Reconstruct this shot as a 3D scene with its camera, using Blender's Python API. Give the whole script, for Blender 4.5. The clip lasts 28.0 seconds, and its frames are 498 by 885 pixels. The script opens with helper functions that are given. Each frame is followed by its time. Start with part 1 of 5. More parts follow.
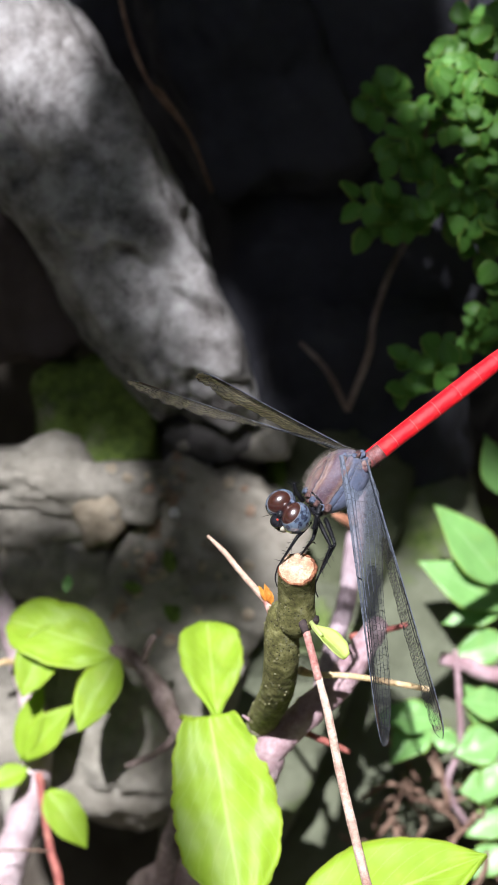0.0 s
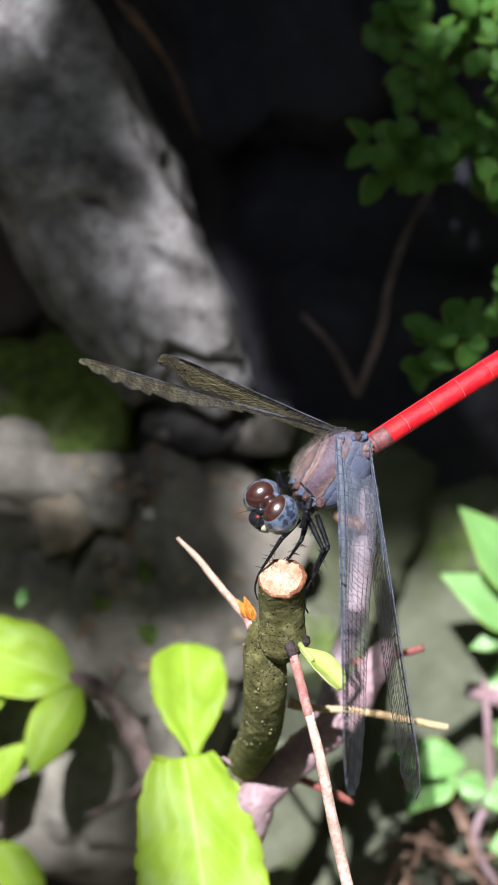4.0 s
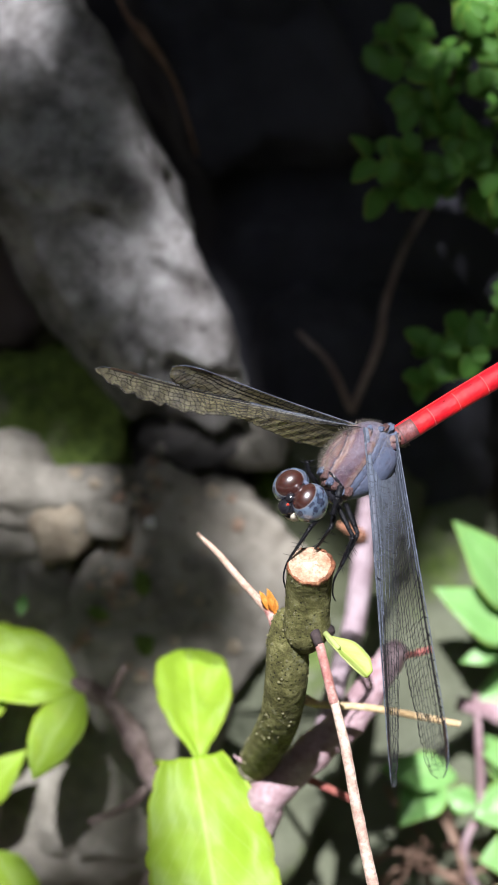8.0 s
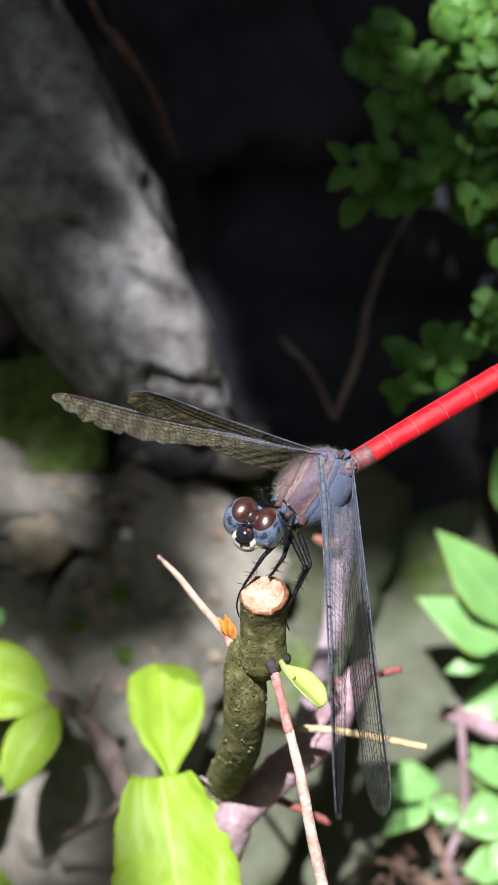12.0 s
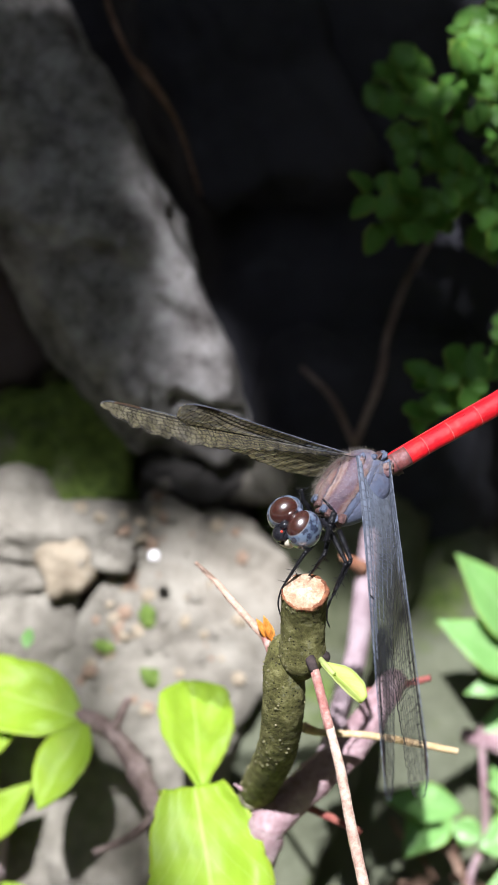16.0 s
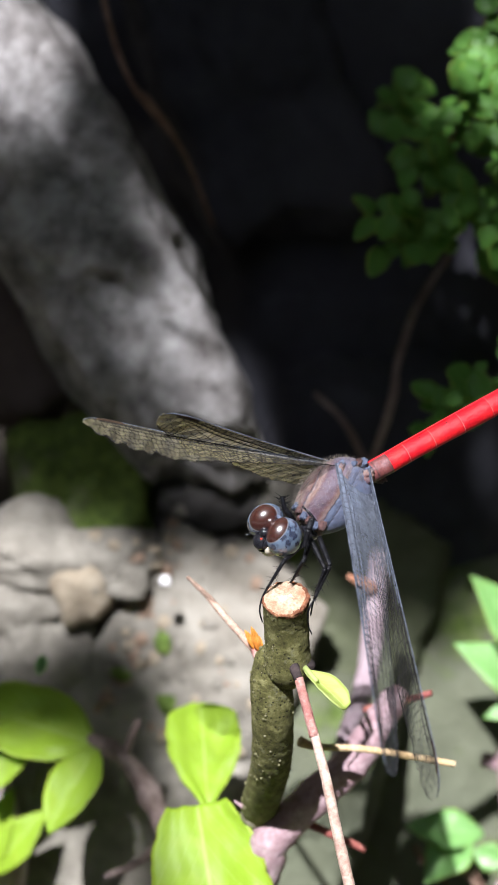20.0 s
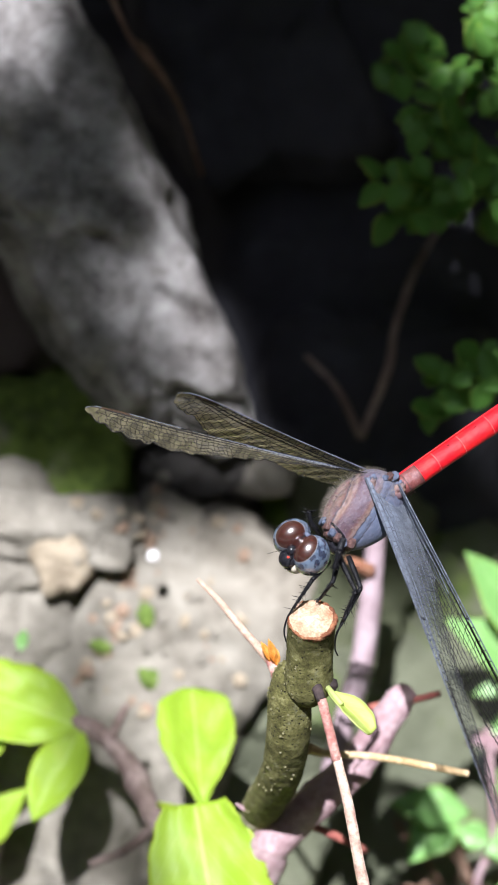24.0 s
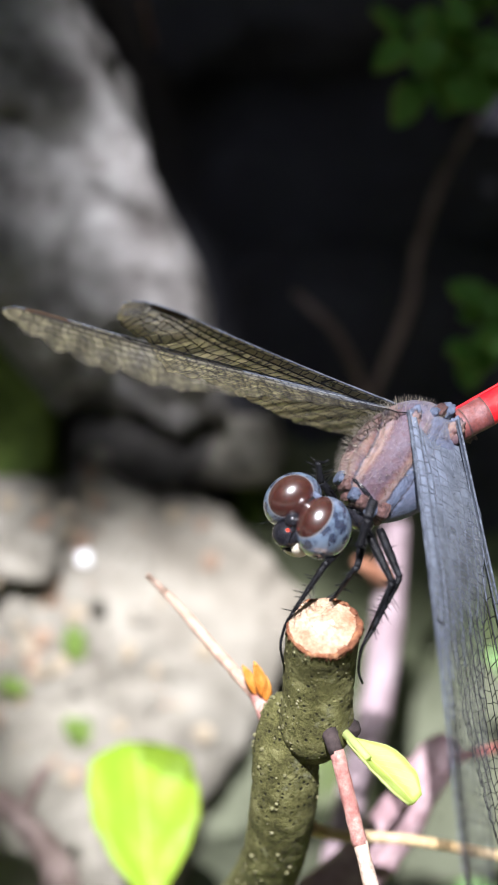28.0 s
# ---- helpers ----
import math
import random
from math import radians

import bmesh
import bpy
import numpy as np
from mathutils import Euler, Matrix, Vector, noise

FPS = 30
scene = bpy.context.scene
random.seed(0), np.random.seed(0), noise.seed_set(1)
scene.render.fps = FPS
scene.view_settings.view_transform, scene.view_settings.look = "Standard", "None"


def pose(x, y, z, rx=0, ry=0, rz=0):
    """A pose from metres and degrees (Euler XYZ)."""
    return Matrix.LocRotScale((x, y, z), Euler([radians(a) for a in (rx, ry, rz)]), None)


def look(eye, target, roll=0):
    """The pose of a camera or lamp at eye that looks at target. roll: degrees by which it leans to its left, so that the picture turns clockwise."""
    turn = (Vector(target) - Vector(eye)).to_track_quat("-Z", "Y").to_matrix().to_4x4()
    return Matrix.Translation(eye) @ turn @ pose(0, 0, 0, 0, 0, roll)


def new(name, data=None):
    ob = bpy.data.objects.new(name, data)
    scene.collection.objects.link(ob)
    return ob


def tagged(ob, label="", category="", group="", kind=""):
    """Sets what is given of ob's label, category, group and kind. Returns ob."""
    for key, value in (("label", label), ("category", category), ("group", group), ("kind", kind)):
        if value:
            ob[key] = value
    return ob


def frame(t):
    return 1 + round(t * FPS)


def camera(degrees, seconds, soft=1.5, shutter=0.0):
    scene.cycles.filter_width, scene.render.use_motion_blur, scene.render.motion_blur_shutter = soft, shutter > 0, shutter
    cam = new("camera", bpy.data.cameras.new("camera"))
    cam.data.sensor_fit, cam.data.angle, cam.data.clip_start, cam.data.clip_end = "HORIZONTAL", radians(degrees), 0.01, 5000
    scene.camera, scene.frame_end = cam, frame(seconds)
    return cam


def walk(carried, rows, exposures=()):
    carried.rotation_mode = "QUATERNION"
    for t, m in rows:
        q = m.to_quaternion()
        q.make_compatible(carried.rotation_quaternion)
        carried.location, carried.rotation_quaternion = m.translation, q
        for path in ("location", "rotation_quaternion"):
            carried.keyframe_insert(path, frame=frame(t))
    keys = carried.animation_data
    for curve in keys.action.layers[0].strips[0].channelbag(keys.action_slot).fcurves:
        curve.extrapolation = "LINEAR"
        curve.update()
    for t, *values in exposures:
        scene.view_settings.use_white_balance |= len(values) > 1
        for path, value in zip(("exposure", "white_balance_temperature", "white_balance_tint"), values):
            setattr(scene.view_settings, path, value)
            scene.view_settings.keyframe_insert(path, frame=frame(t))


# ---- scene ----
# ---- camera and its way ----
cam = camera(12.0, 28.0, soft=1.6)
PATH = [
    (0, look((-0.0001, -0.2228, 0.5018), (-0.0058, 0.0101, 0.3128), -1.94)),
    (0.5, look((-0.0077, -0.2246, 0.5004), (-0.0073, 0.0095, 0.3128), -0.89)),
    (1, look((0.0012, -0.2253, 0.5005), (-0.0056, 0.0090, 0.3133), -2.08)),
    (1.5, look((-0.0039, -0.2235, 0.5010), (-0.0066, 0.0098, 0.3124), -1.46)),
    (2, look((0.0021, -0.2207, 0.5030), (-0.0049, 0.0100, 0.3114), -2.16)),
    (2.5, look((0.0062, -0.2084, 0.4888), (-0.0048, 0.0236, 0.2989), -2.67)),
    (3, look((0.0004, -0.1818, 0.4636), (-0.0061, 0.0520, 0.2756), -1.93)),
    (3.5, look((0.0072, -0.1801, 0.4624), (-0.0054, 0.0537, 0.2749), -2.79)),
    (5.5, look((0.0031, -0.1883, 0.4581), (-0.0059, 0.0514, 0.2780), -1.88)),
    (6, look((0.0059, -0.1864, 0.4590), (-0.0050, 0.0523, 0.2776), -2.20)),
    (6.5, look((0.0049, -0.1865, 0.4579), (-0.0047, 0.0527, 0.2770), -1.94)),
    (7, look((-0.0037, -0.1864, 0.4567), (-0.0049, 0.0535, 0.2766), -0.49)),
    (7.5, look((-0.0032, -0.1907, 0.4540), (-0.0050, 0.0522, 0.2779), -0.51)),
    (8, look((-0.0091, -0.1912, 0.4547), (-0.0057, 0.0516, 0.2786), 0.17)),
    (8.5, look((-0.0058, -0.1895, 0.4546), (-0.0049, 0.0530, 0.2779), -0.06)),
    (9, look((-0.0090, -0.1892, 0.4547), (-0.0050, 0.0531, 0.2778), 0.34)),
    (9.5, look((-0.0061, -0.1862, 0.4600), (-0.0039, 0.0527, 0.2787), 0.11)),
    (10, look((-0.0175, -0.1852, 0.4572), (-0.0044, 0.0544, 0.2771), 1.71)),
    (10.5, look((-0.0188, -0.1857, 0.4560), (-0.0048, 0.0544, 0.2768), 1.72)),
    (11, look((-0.0149, -0.1878, 0.4552), (-0.0056, 0.0538, 0.2776), 1.18)),
    (11.5, look((-0.0075, -0.1875, 0.4562), (-0.0043, 0.0539, 0.2782), 0.20)),
    (12, look((0.0041, -0.1833, 0.4601), (-0.0027, 0.0549, 0.2779), -1.39)),
    (12.5, look((0.0025, -0.1841, 0.4599), (-0.0031, 0.0546, 0.2783), -1.41)),
    (13, look((0.0064, -0.1840, 0.4621), (-0.0026, 0.0538, 0.2793), -1.99)),
    (13.5, look((-0.0074, -0.1893, 0.4543), (-0.0064, 0.0539, 0.2787), -0.58)),
    (15.5, look((-0.0105, -0.1963, 0.4509), (-0.0066, 0.0523, 0.2830), -0.08)),
    (16, look((-0.0046, -0.1955, 0.4541), (-0.0059, 0.0515, 0.2838), -0.80)),
    (16.5, look((-0.0096, -0.1953, 0.4530), (-0.0067, 0.0522, 0.2835), -0.03)),
    (17, look((-0.0010, -0.1996, 0.4508), (-0.0082, 0.0506, 0.2854), -1.93)),
    (17.5, look((0.0029, -0.2018, 0.4492), (-0.0093, 0.0501, 0.2867), -2.84)),
    (18, look((0.0042, -0.1965, 0.4507), (-0.0084, 0.0538, 0.2857), -3.01)),
    (18.5, look((0.0070, -0.1989, 0.4527), (-0.0088, 0.0510, 0.2873), -3.44)),
    (19, look((0.0046, -0.1974, 0.4487), (-0.0082, 0.0538, 0.2852), -3.22)),
    (19.5, look((0.0025, -0.1976, 0.4481), (-0.0076, 0.0542, 0.2853), -2.86)),
    (20, look((0.0119, -0.2009, 0.4469), (-0.0065, 0.0521, 0.2868), -3.95)),
    (20.5, look((0.0055, -0.2009, 0.4457), (-0.0072, 0.0529, 0.2863), -3.26)),
    (22.5, look((0.0221, -0.2014, 0.4436), (-0.0064, 0.0525, 0.2863), -5.44)),
    (23, look((0.0009, -0.1968, 0.4488), (-0.0081, 0.0540, 0.2844), -2.26)),
    (23.5, look((-0.0089, -0.1825, 0.4601), (-0.0072, 0.0583, 0.2811), 0.22)),
    (24, look((-0.0059, -0.1789, 0.4579), (-0.0063, 0.0604, 0.2769), -0.43)),
    (24.5, look((-0.0122, -0.1790, 0.4559), (-0.0054, 0.0599, 0.2745), 0.92)),
    (25, look((-0.0068, -0.1724, 0.4586), (-0.0031, 0.0620, 0.2714), 0.84)),
    (25.5, look((-0.0027, -0.1719, 0.4630), (-0.0024, 0.0600, 0.2727), 0.29)),
    (26, look((-0.0082, -0.1367, 0.4248), (-0.0018, 0.1007, 0.2414), 2.58)),
    (26.5, look((-0.0049, -0.1219, 0.4093), (-0.0022, 0.1179, 0.2291), 0.80)),
    (27, look((-0.0044, -0.1176, 0.4040), (-0.0022, 0.1237, 0.2257), -0.09)),
    (27.5, look((-0.0042, -0.1156, 0.3988), (-0.0039, 0.1278, 0.2234), 0.50)),
    (28, look((-0.0082, -0.1195, 0.3989), (-0.0017, 0.1260, 0.2265), 0.72)),
]
walk(cam, PATH, [(0, 1.12, 6120, 14), (22, 1.12, 6120, 14), (24, 1.22, 6120, 14), (26.5, 1.22, 6120, 14), (28, 1.4, 6120, 14)])
cam.data.dof.use_dof = True
cam.data.dof.aperture_fstop = 37.0

# ---- world, sun ----
SUN_WAY = Vector((-0.09, -0.395, 0.909)).normalized()
world = bpy.data.worlds.new("world")
scene.world = world
world.use_nodes = True
wn = world.node_tree
sky = wn.nodes.new("ShaderNodeTexSky")
sky.sky_type = "NISHITA"
sky.sun_disc = False
sky.sun_elevation = math.asin(SUN_WAY.z)
sky.sun_rotation = math.atan2(SUN_WAY.x, SUN_WAY.y)
wn.links.new(sky.outputs[0], wn.nodes["Background"].inputs[0])
wn.nodes["Background"].inputs[1].default_value = 0.05
lamp = bpy.data.lights.new("sun", "SUN")
lamp.energy, lamp.angle, lamp.color = 5.0, radians(0.53), (1.0, 0.975, 0.945)
sun = new("sun", lamp)
sun.matrix_world = look(SUN_WAY * 3, (0, 0, 0))

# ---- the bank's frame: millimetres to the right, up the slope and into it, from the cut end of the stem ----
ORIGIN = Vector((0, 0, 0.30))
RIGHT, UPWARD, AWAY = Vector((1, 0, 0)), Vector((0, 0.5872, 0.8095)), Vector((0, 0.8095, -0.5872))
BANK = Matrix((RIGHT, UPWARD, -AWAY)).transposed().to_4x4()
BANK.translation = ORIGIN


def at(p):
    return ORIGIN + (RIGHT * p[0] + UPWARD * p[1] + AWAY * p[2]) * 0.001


# ---- materials ----
class Mat:
    """A node material under construction."""

    def __init__(self, name, rough=0.6, metal=0.0, spec=0.5):
        self.m = bpy.data.materials.new(name)
        self.m.use_nodes = True
        self.t = self.m.node_tree
        self.b = self.t.nodes["Principled BSDF"]
        self.b.inputs["Roughness"].default_value = rough
        self.b.inputs["Metallic"].default_value = metal
        self.b.inputs["Specular IOR Level"].default_value = spec
        self.co = self.t.nodes.new("ShaderNodeTexCoord")

    def node(self, kind, **sets):
        n = self.t.nodes.new(kind)
        for k, v in sets.items():
            n.inputs[k].default_value = v
        return n

    def link(self, a, b):
        self.t.links.new(a, b)

    def noise(self, scale, detail=5, rough=0.6, co="Object", dist=0.0):
        n = self.node("ShaderNodeTexNoise", Scale=scale, Detail=detail, Roughness=rough, Distortion=dist)
        self.link(self.co.outputs[co], n.inputs["Vector"])
        return n.outputs["Fac"]

    def ramp(self, fac, stops):
        n = self.t.nodes.new("ShaderNodeValToRGB")
        e = n.color_ramp.elements
        while len(e) < len(stops):
            e.new(0.5)
        for el, (p, c) in zip(e, stops):
            el.position, el.color = p, (*c, 1) if len(c) == 3 else c
        self.link(fac, n.inputs[0])
        return n.outputs[0]

    def mix(self, fac, a, b, mode="MIX"):
        n = self.t.nodes.new("ShaderNodeMix")
        n.data_type, n.blend_type = "RGBA", mode
        for sock, v in ((n.inputs[0], fac), (n.inputs[6], a), (n.inputs[7], b)):
            if isinstance(v, (int, float)):
                sock.default_value = v
            elif isinstance(v, tuple):
                sock.default_value = (*v, 1)
            else:
                self.link(v, sock)
        return n.outputs[2]

    def math(self, op, a, b=0.0):
        n = self.t.nodes.new("ShaderNodeMath")
        n.operation = op
        for sock, v in ((n.inputs[0], a), (n.inputs[1], b)):
            if isinstance(v, (int, float)):
                sock.default_value = v
            else:
                self.link(v, sock)
        return n.outputs[0]

    def axis(self, which, co="Object"):
        n = self.t.nodes.new("ShaderNodeSeparateXYZ")
        self.link(self.co.outputs[co], n.inputs[0])
        return n.outputs[which]

    def color(self, v):
        if isinstance(v, tuple):
            self.b.inputs["Base Color"].default_value = (*v, 1)
        else:
            self.link(v, self.b.inputs["Base Color"])
        return self

    def bump(self, fac, strength=0.4, dist=0.0005):
        n = self.node("ShaderNodeBump", Strength=strength, Distance=dist)
        self.link(fac, n.inputs["Height"])
        self.link(n.outputs[0], self.b.inputs["Normal"])
        return self


def stone(name, dark, mid, light, moss=0.0, rough=0.85, mott=28):
    m = Mat(name, rough, spec=0.3)
    big, small = m.noise(mott, 7, 0.68), m.noise(260, 6, 0.7)
    c = m.ramp(big, [(0.3, dark), (0.5, mid), (0.68, light)])
    c = m.mix(m.ramp(small, [(0.35, (0, 0, 0)), (0.7, (1, 1, 1))]), c, m.mix(0.5, c, light))
    c = m.mix(m.math("MULTIPLY", m.ramp(m.noise(38, 4, 0.6), [(0.42, (0, 0, 0)), (0.66, (1, 1, 1))]), 0.35), c, m.mix(0.6, c, (mid[0] * 0.75, mid[1] * 0.6, mid[2] * 0.45)))
    spots = m.ramp(m.noise(110, 3, 0.5), [(0.62, (0, 0, 0)), (0.7, (1, 1, 1))])
    c = m.mix(m.math("MULTIPLY", spots, 0.45), c, light)
    if moss:
        g = m.ramp(m.noise(45, 5, 0.7), [(0.62 - moss * 0.4, (0, 0, 0)), (0.75 - moss * 0.4, (1, 1, 1))])
        c = m.mix(g, c, m.ramp(m.noise(500, 4, 0.7), [(0.3, (0.04, 0.07, 0.012)), (0.7, (0.14, 0.2, 0.04))]))
    m.color(c)
    return m.bump(m.noise(160, 8, 0.7), 0.6, 0.002).m


def leaf_mat(name, base, vein, rough=0.5, glow=0.45, yellow=(0.45, 0.55, 0.06), mott=0.25):
    m = Mat(name, rough, spec=0.4)
    u, v = m.axis(0, "UV"), m.axis(1, "UV")
    off = m.math("ABSOLUTE", m.math("SUBTRACT", v, 0.5))
    mid = m.math("LESS_THAN", off, 0.018)
    side = m.math("SINE", m.math("MULTIPLY", m.math("SUBTRACT", u, m.math("MULTIPLY", off, 0.9)), 50.0))
    side = m.math("GREATER_THAN", side, 0.975)
    c = m.mix(m.ramp(m.noise(180, 5, 0.6), [(0.35, (0, 0, 0)), (0.75, (1, 1, 1))]), base, tuple(x * 0.78 for x in base))
    c = m.mix(m.math("MULTIPLY", m.ramp(m.noise(320, 3, 0.5), [(0.58, (0, 0, 0)), (0.72, (1, 1, 1))]), mott), c, yellow)
    edge = m.math("GREATER_THAN", off, 0.475)
    c = m.mix(m.math("MULTIPLY", edge, 0.5), c, yellow)
    c = m.mix(m.math("MULTIPLY", side, 0.25), c, vein)
    c = m.mix(m.math("MULTIPLY", mid, 0.45), c, vein)
    m.color(c)
    hgt = m.math("ADD", m.math("MULTIPLY", m.math("ADD", side, m.math("MULTIPLY", mid, 2.0)), -0.5), m.noise(700, 3, 0.6))
    m.bump(hgt, 0.35, 0.0002)
    tr = m.t.nodes.new("ShaderNodeBsdfTranslucent")
    m.link(c, tr.inputs[0])
    mx = m.node("ShaderNodeMixShader", Fac=glow)
    m.link(m.b.outputs[0], mx.inputs[1])
    m.link(tr.outputs[0], mx.inputs[2])
    m.link(mx.outputs[0], m.t.nodes["Material Output"].inputs[0])
    return m.m


def bark(name, a, b, c, scale=220, rough=0.8, bump=0.7, spec=0.3):
    m = Mat(name, rough, spec=spec)
    col = m.ramp(m.noise(scale, 6, 0.7), [(0.32, a), (0.5, b), (0.7, c)])
    col = m.mix(m.ramp(m.noise(scale * 6, 4, 0.6), [(0.4, (0, 0, 0)), (0.7, (1, 1, 1))]), col, m.mix(0.6, col, a))
    m.color(col)
    return m.bump(m.noise(scale * 3, 7, 0.7), bump, 0.0006).m


M_SLANT = stone("weathered_grey_stone", (0.03, 0.028, 0.029), (0.19, 0.182, 0.182), (0.44, 0.435, 0.435), mott=130)
M_PALE = stone("pale_grey_stone", (0.07, 0.063, 0.048), (0.19, 0.176, 0.148), (0.37, 0.35, 0.305), mott=85)
M_TAN = stone("tan_stone", (0.17, 0.135, 0.095), (0.31, 0.26, 0.19), (0.47, 0.41, 0.32), mott=140)
# near-black colour carries the shade of the hollow
M_SHADE_STONE = stone("shade_darkened_stone", (0.013, 0.013, 0.017), (0.026, 0.027, 0.035), (0.054, 0.055, 0.068))
M_MOSSY = stone("mossy_stone", (0.08, 0.075, 0.06), (0.17, 0.16, 0.13), (0.3, 0.28, 0.24), moss=0.75)
M_OLIVE = stone("algae_grey_stone", (0.058, 0.064, 0.042), (0.106, 0.117, 0.078), (0.165, 0.178, 0.125), moss=0.15)
# reddish stone with its shade mixed into the colour
M_SHADE_RED = stone("shade_darkened_reddish_stone", (0.03, 0.023, 0.022), (0.06, 0.046, 0.043), (0.11, 0.09, 0.087))
# grey stone coloured as if in shade, so sun leaves it dim
M_SHADE_GREY = stone("shade_darkened_grey_stone", (0.026, 0.024, 0.023), (0.05, 0.047, 0.045), (0.095, 0.09, 0.087))
M_SOIL = stone("dark_soil", (0.02, 0.016, 0.012), (0.05, 0.042, 0.034), (0.09, 0.08, 0.065), moss=0.12, rough=0.95)
M_MOSS = stone("green_moss", (0.05, 0.058, 0.032), (0.088, 0.1, 0.055), (0.14, 0.15, 0.1), moss=0.0, rough=0.95, mott=140)
M_MOSSGREEN = stone("bright_moss", (0.04, 0.07, 0.012), (0.1, 0.16, 0.03), (0.18, 0.26, 0.06), rough=0.95, mott=400)
M_WHITE = stone("white_pebble", (0.5, 0.5, 0.5), (0.7, 0.7, 0.72), (0.85, 0.85, 0.88), rough=0.35)
M_LEAF = leaf_mat("lime_leaf", (0.36, 0.55, 0.04), (0.54, 0.68, 0.2))
M_LEAF_Y = leaf_mat("young_leaf", (0.5, 0.62, 0.14), (0.66, 0.74, 0.34), yellow=(0.66, 0.72, 0.36))
M_LEAF_P = leaf_mat("plain_green_leaf", (0.23, 0.47, 0.14), (0.38, 0.58, 0.27), rough=0.35, glow=0.35, mott=0.08)
M_LEAF_FIG = leaf_mat("small_creeper_leaf", (0.13, 0.33, 0.055), (0.22, 0.42, 0.11), rough=0.45, glow=0.35, mott=0.1)
# only on unseen leaves; kept dark so little green light bounces back
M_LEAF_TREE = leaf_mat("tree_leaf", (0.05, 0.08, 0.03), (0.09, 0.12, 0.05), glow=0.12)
m = Mat("pitted_green_bark", 0.85, spec=0.25)
col = m.ramp(m.noise(620, 8, 0.78), [(0.32, (0.055, 0.052, 0.018)), (0.5, (0.16, 0.155, 0.052)), (0.68, (0.33, 0.32, 0.14))])
pit = m.node("ShaderNodeTexVoronoi", Scale=2000.0)
m.link(m.co.outputs["Object"], pit.inputs["Vector"])
hole = m.math("MULTIPLY", m.ramp(pit.outputs["Distance"], [(0.12, (1, 1, 1)), (0.3, (0, 0, 0))]), m.ramp(m.noise(700, 3, 0.6), [(0.36, (0, 0, 0)), (0.52, (1, 1, 1))]))
col = m.mix(hole, col, (0.02, 0.018, 0.01))
grey = m.ramp(m.noise(260, 5, 0.75), [(0.58, (0, 0, 0)), (0.7, (1, 1, 1))])
col = m.mix(m.math("MULTIPLY", grey, 0.5), col, (0.34, 0.35, 0.28))
m.color(col)
M_BARK = m.bump(m.math("SUBTRACT", m.noise(1500, 8, 0.8), m.math("MULTIPLY", hole, 0.5)), 1.0, 0.0007).m
M_BARK_GREY = bark("grey_brown_bark", (0.1, 0.07, 0.06), (0.22, 0.165, 0.15), (0.38, 0.31, 0.29))
M_BARK_LOW = bark("grey_olive_bark", (0.08, 0.075, 0.04), (0.19, 0.175, 0.115), (0.36, 0.33, 0.25), scale=400)
M_BARK_PINK = bark("mauve_bark", (0.22, 0.125, 0.14), (0.4, 0.275, 0.3), (0.58, 0.47, 0.49), rough=0.55)
M_BARK_PALE = bark("pale_pinkish_bark", (0.34, 0.25, 0.26), (0.5, 0.4, 0.42), (0.66, 0.58, 0.6), rough=0.45)
M_SHOOT = bark("lilac_grey_bark", (0.22, 0.16, 0.18), (0.35, 0.27, 0.3), (0.48, 0.41, 0.44), rough=0.5)
M_STALK = bark("dry_pinkish_stalk", (0.36, 0.19, 0.15), (0.6, 0.44, 0.36), (0.78, 0.68, 0.56), scale=500, rough=0.55)
M_PINKISH = bark("pinkish_stalk", (0.3, 0.1, 0.09), (0.48, 0.24, 0.21), (0.66, 0.46, 0.4), scale=600, rough=0.5)
M_STRAW = bark("straw_twig", (0.42, 0.28, 0.13), (0.62, 0.46, 0.26), (0.8, 0.66, 0.44), scale=500)
M_TWIG = bark("pinkish_straw_twig", (0.36, 0.2, 0.15), (0.56, 0.4, 0.31), (0.72, 0.58, 0.47), scale=600)
M_RED = bark("red_shoot", (0.2, 0.05, 0.05), (0.34, 0.115, 0.09), (0.48, 0.25, 0.19), rough=0.45)
M_ORANGE = bark("orange_stub", (0.3, 0.12, 0.07), (0.42, 0.2, 0.12), (0.52, 0.32, 0.22), scale=500)
M_BLACKBARK = bark("blackish_bark", (0.012, 0.009, 0.009), (0.03, 0.022, 0.022), (0.07, 0.05, 0.05))
M_DRY = bark("dry_brown_root", (0.09, 0.05, 0.035), (0.2, 0.125, 0.09), (0.36, 0.26, 0.2))
M_CUT = bark("cut_wood", (0.4, 0.2, 0.11), (0.66, 0.47, 0.33), (0.78, 0.65, 0.51), scale=620, rough=0.8, bump=1.0)
M_PITH = bark("pale_pith", (0.7, 0.6, 0.48), (0.82, 0.76, 0.68), (0.86, 0.82, 0.76), scale=1400)
M_RIM = bark("torn_bark_rim", (0.1, 0.035, 0.02), (0.26, 0.1, 0.05), (0.5, 0.27, 0.14), scale=700)
M_BUD = bark("orange_bud", (0.5, 0.16, 0.02), (0.64, 0.27, 0.04), (0.74, 0.44, 0.13), scale=500, rough=0.5)
M_LENT = bark("pale_lenticel", (0.12, 0.115, 0.05), (0.21, 0.2, 0.1), (0.36, 0.34, 0.22), scale=700)


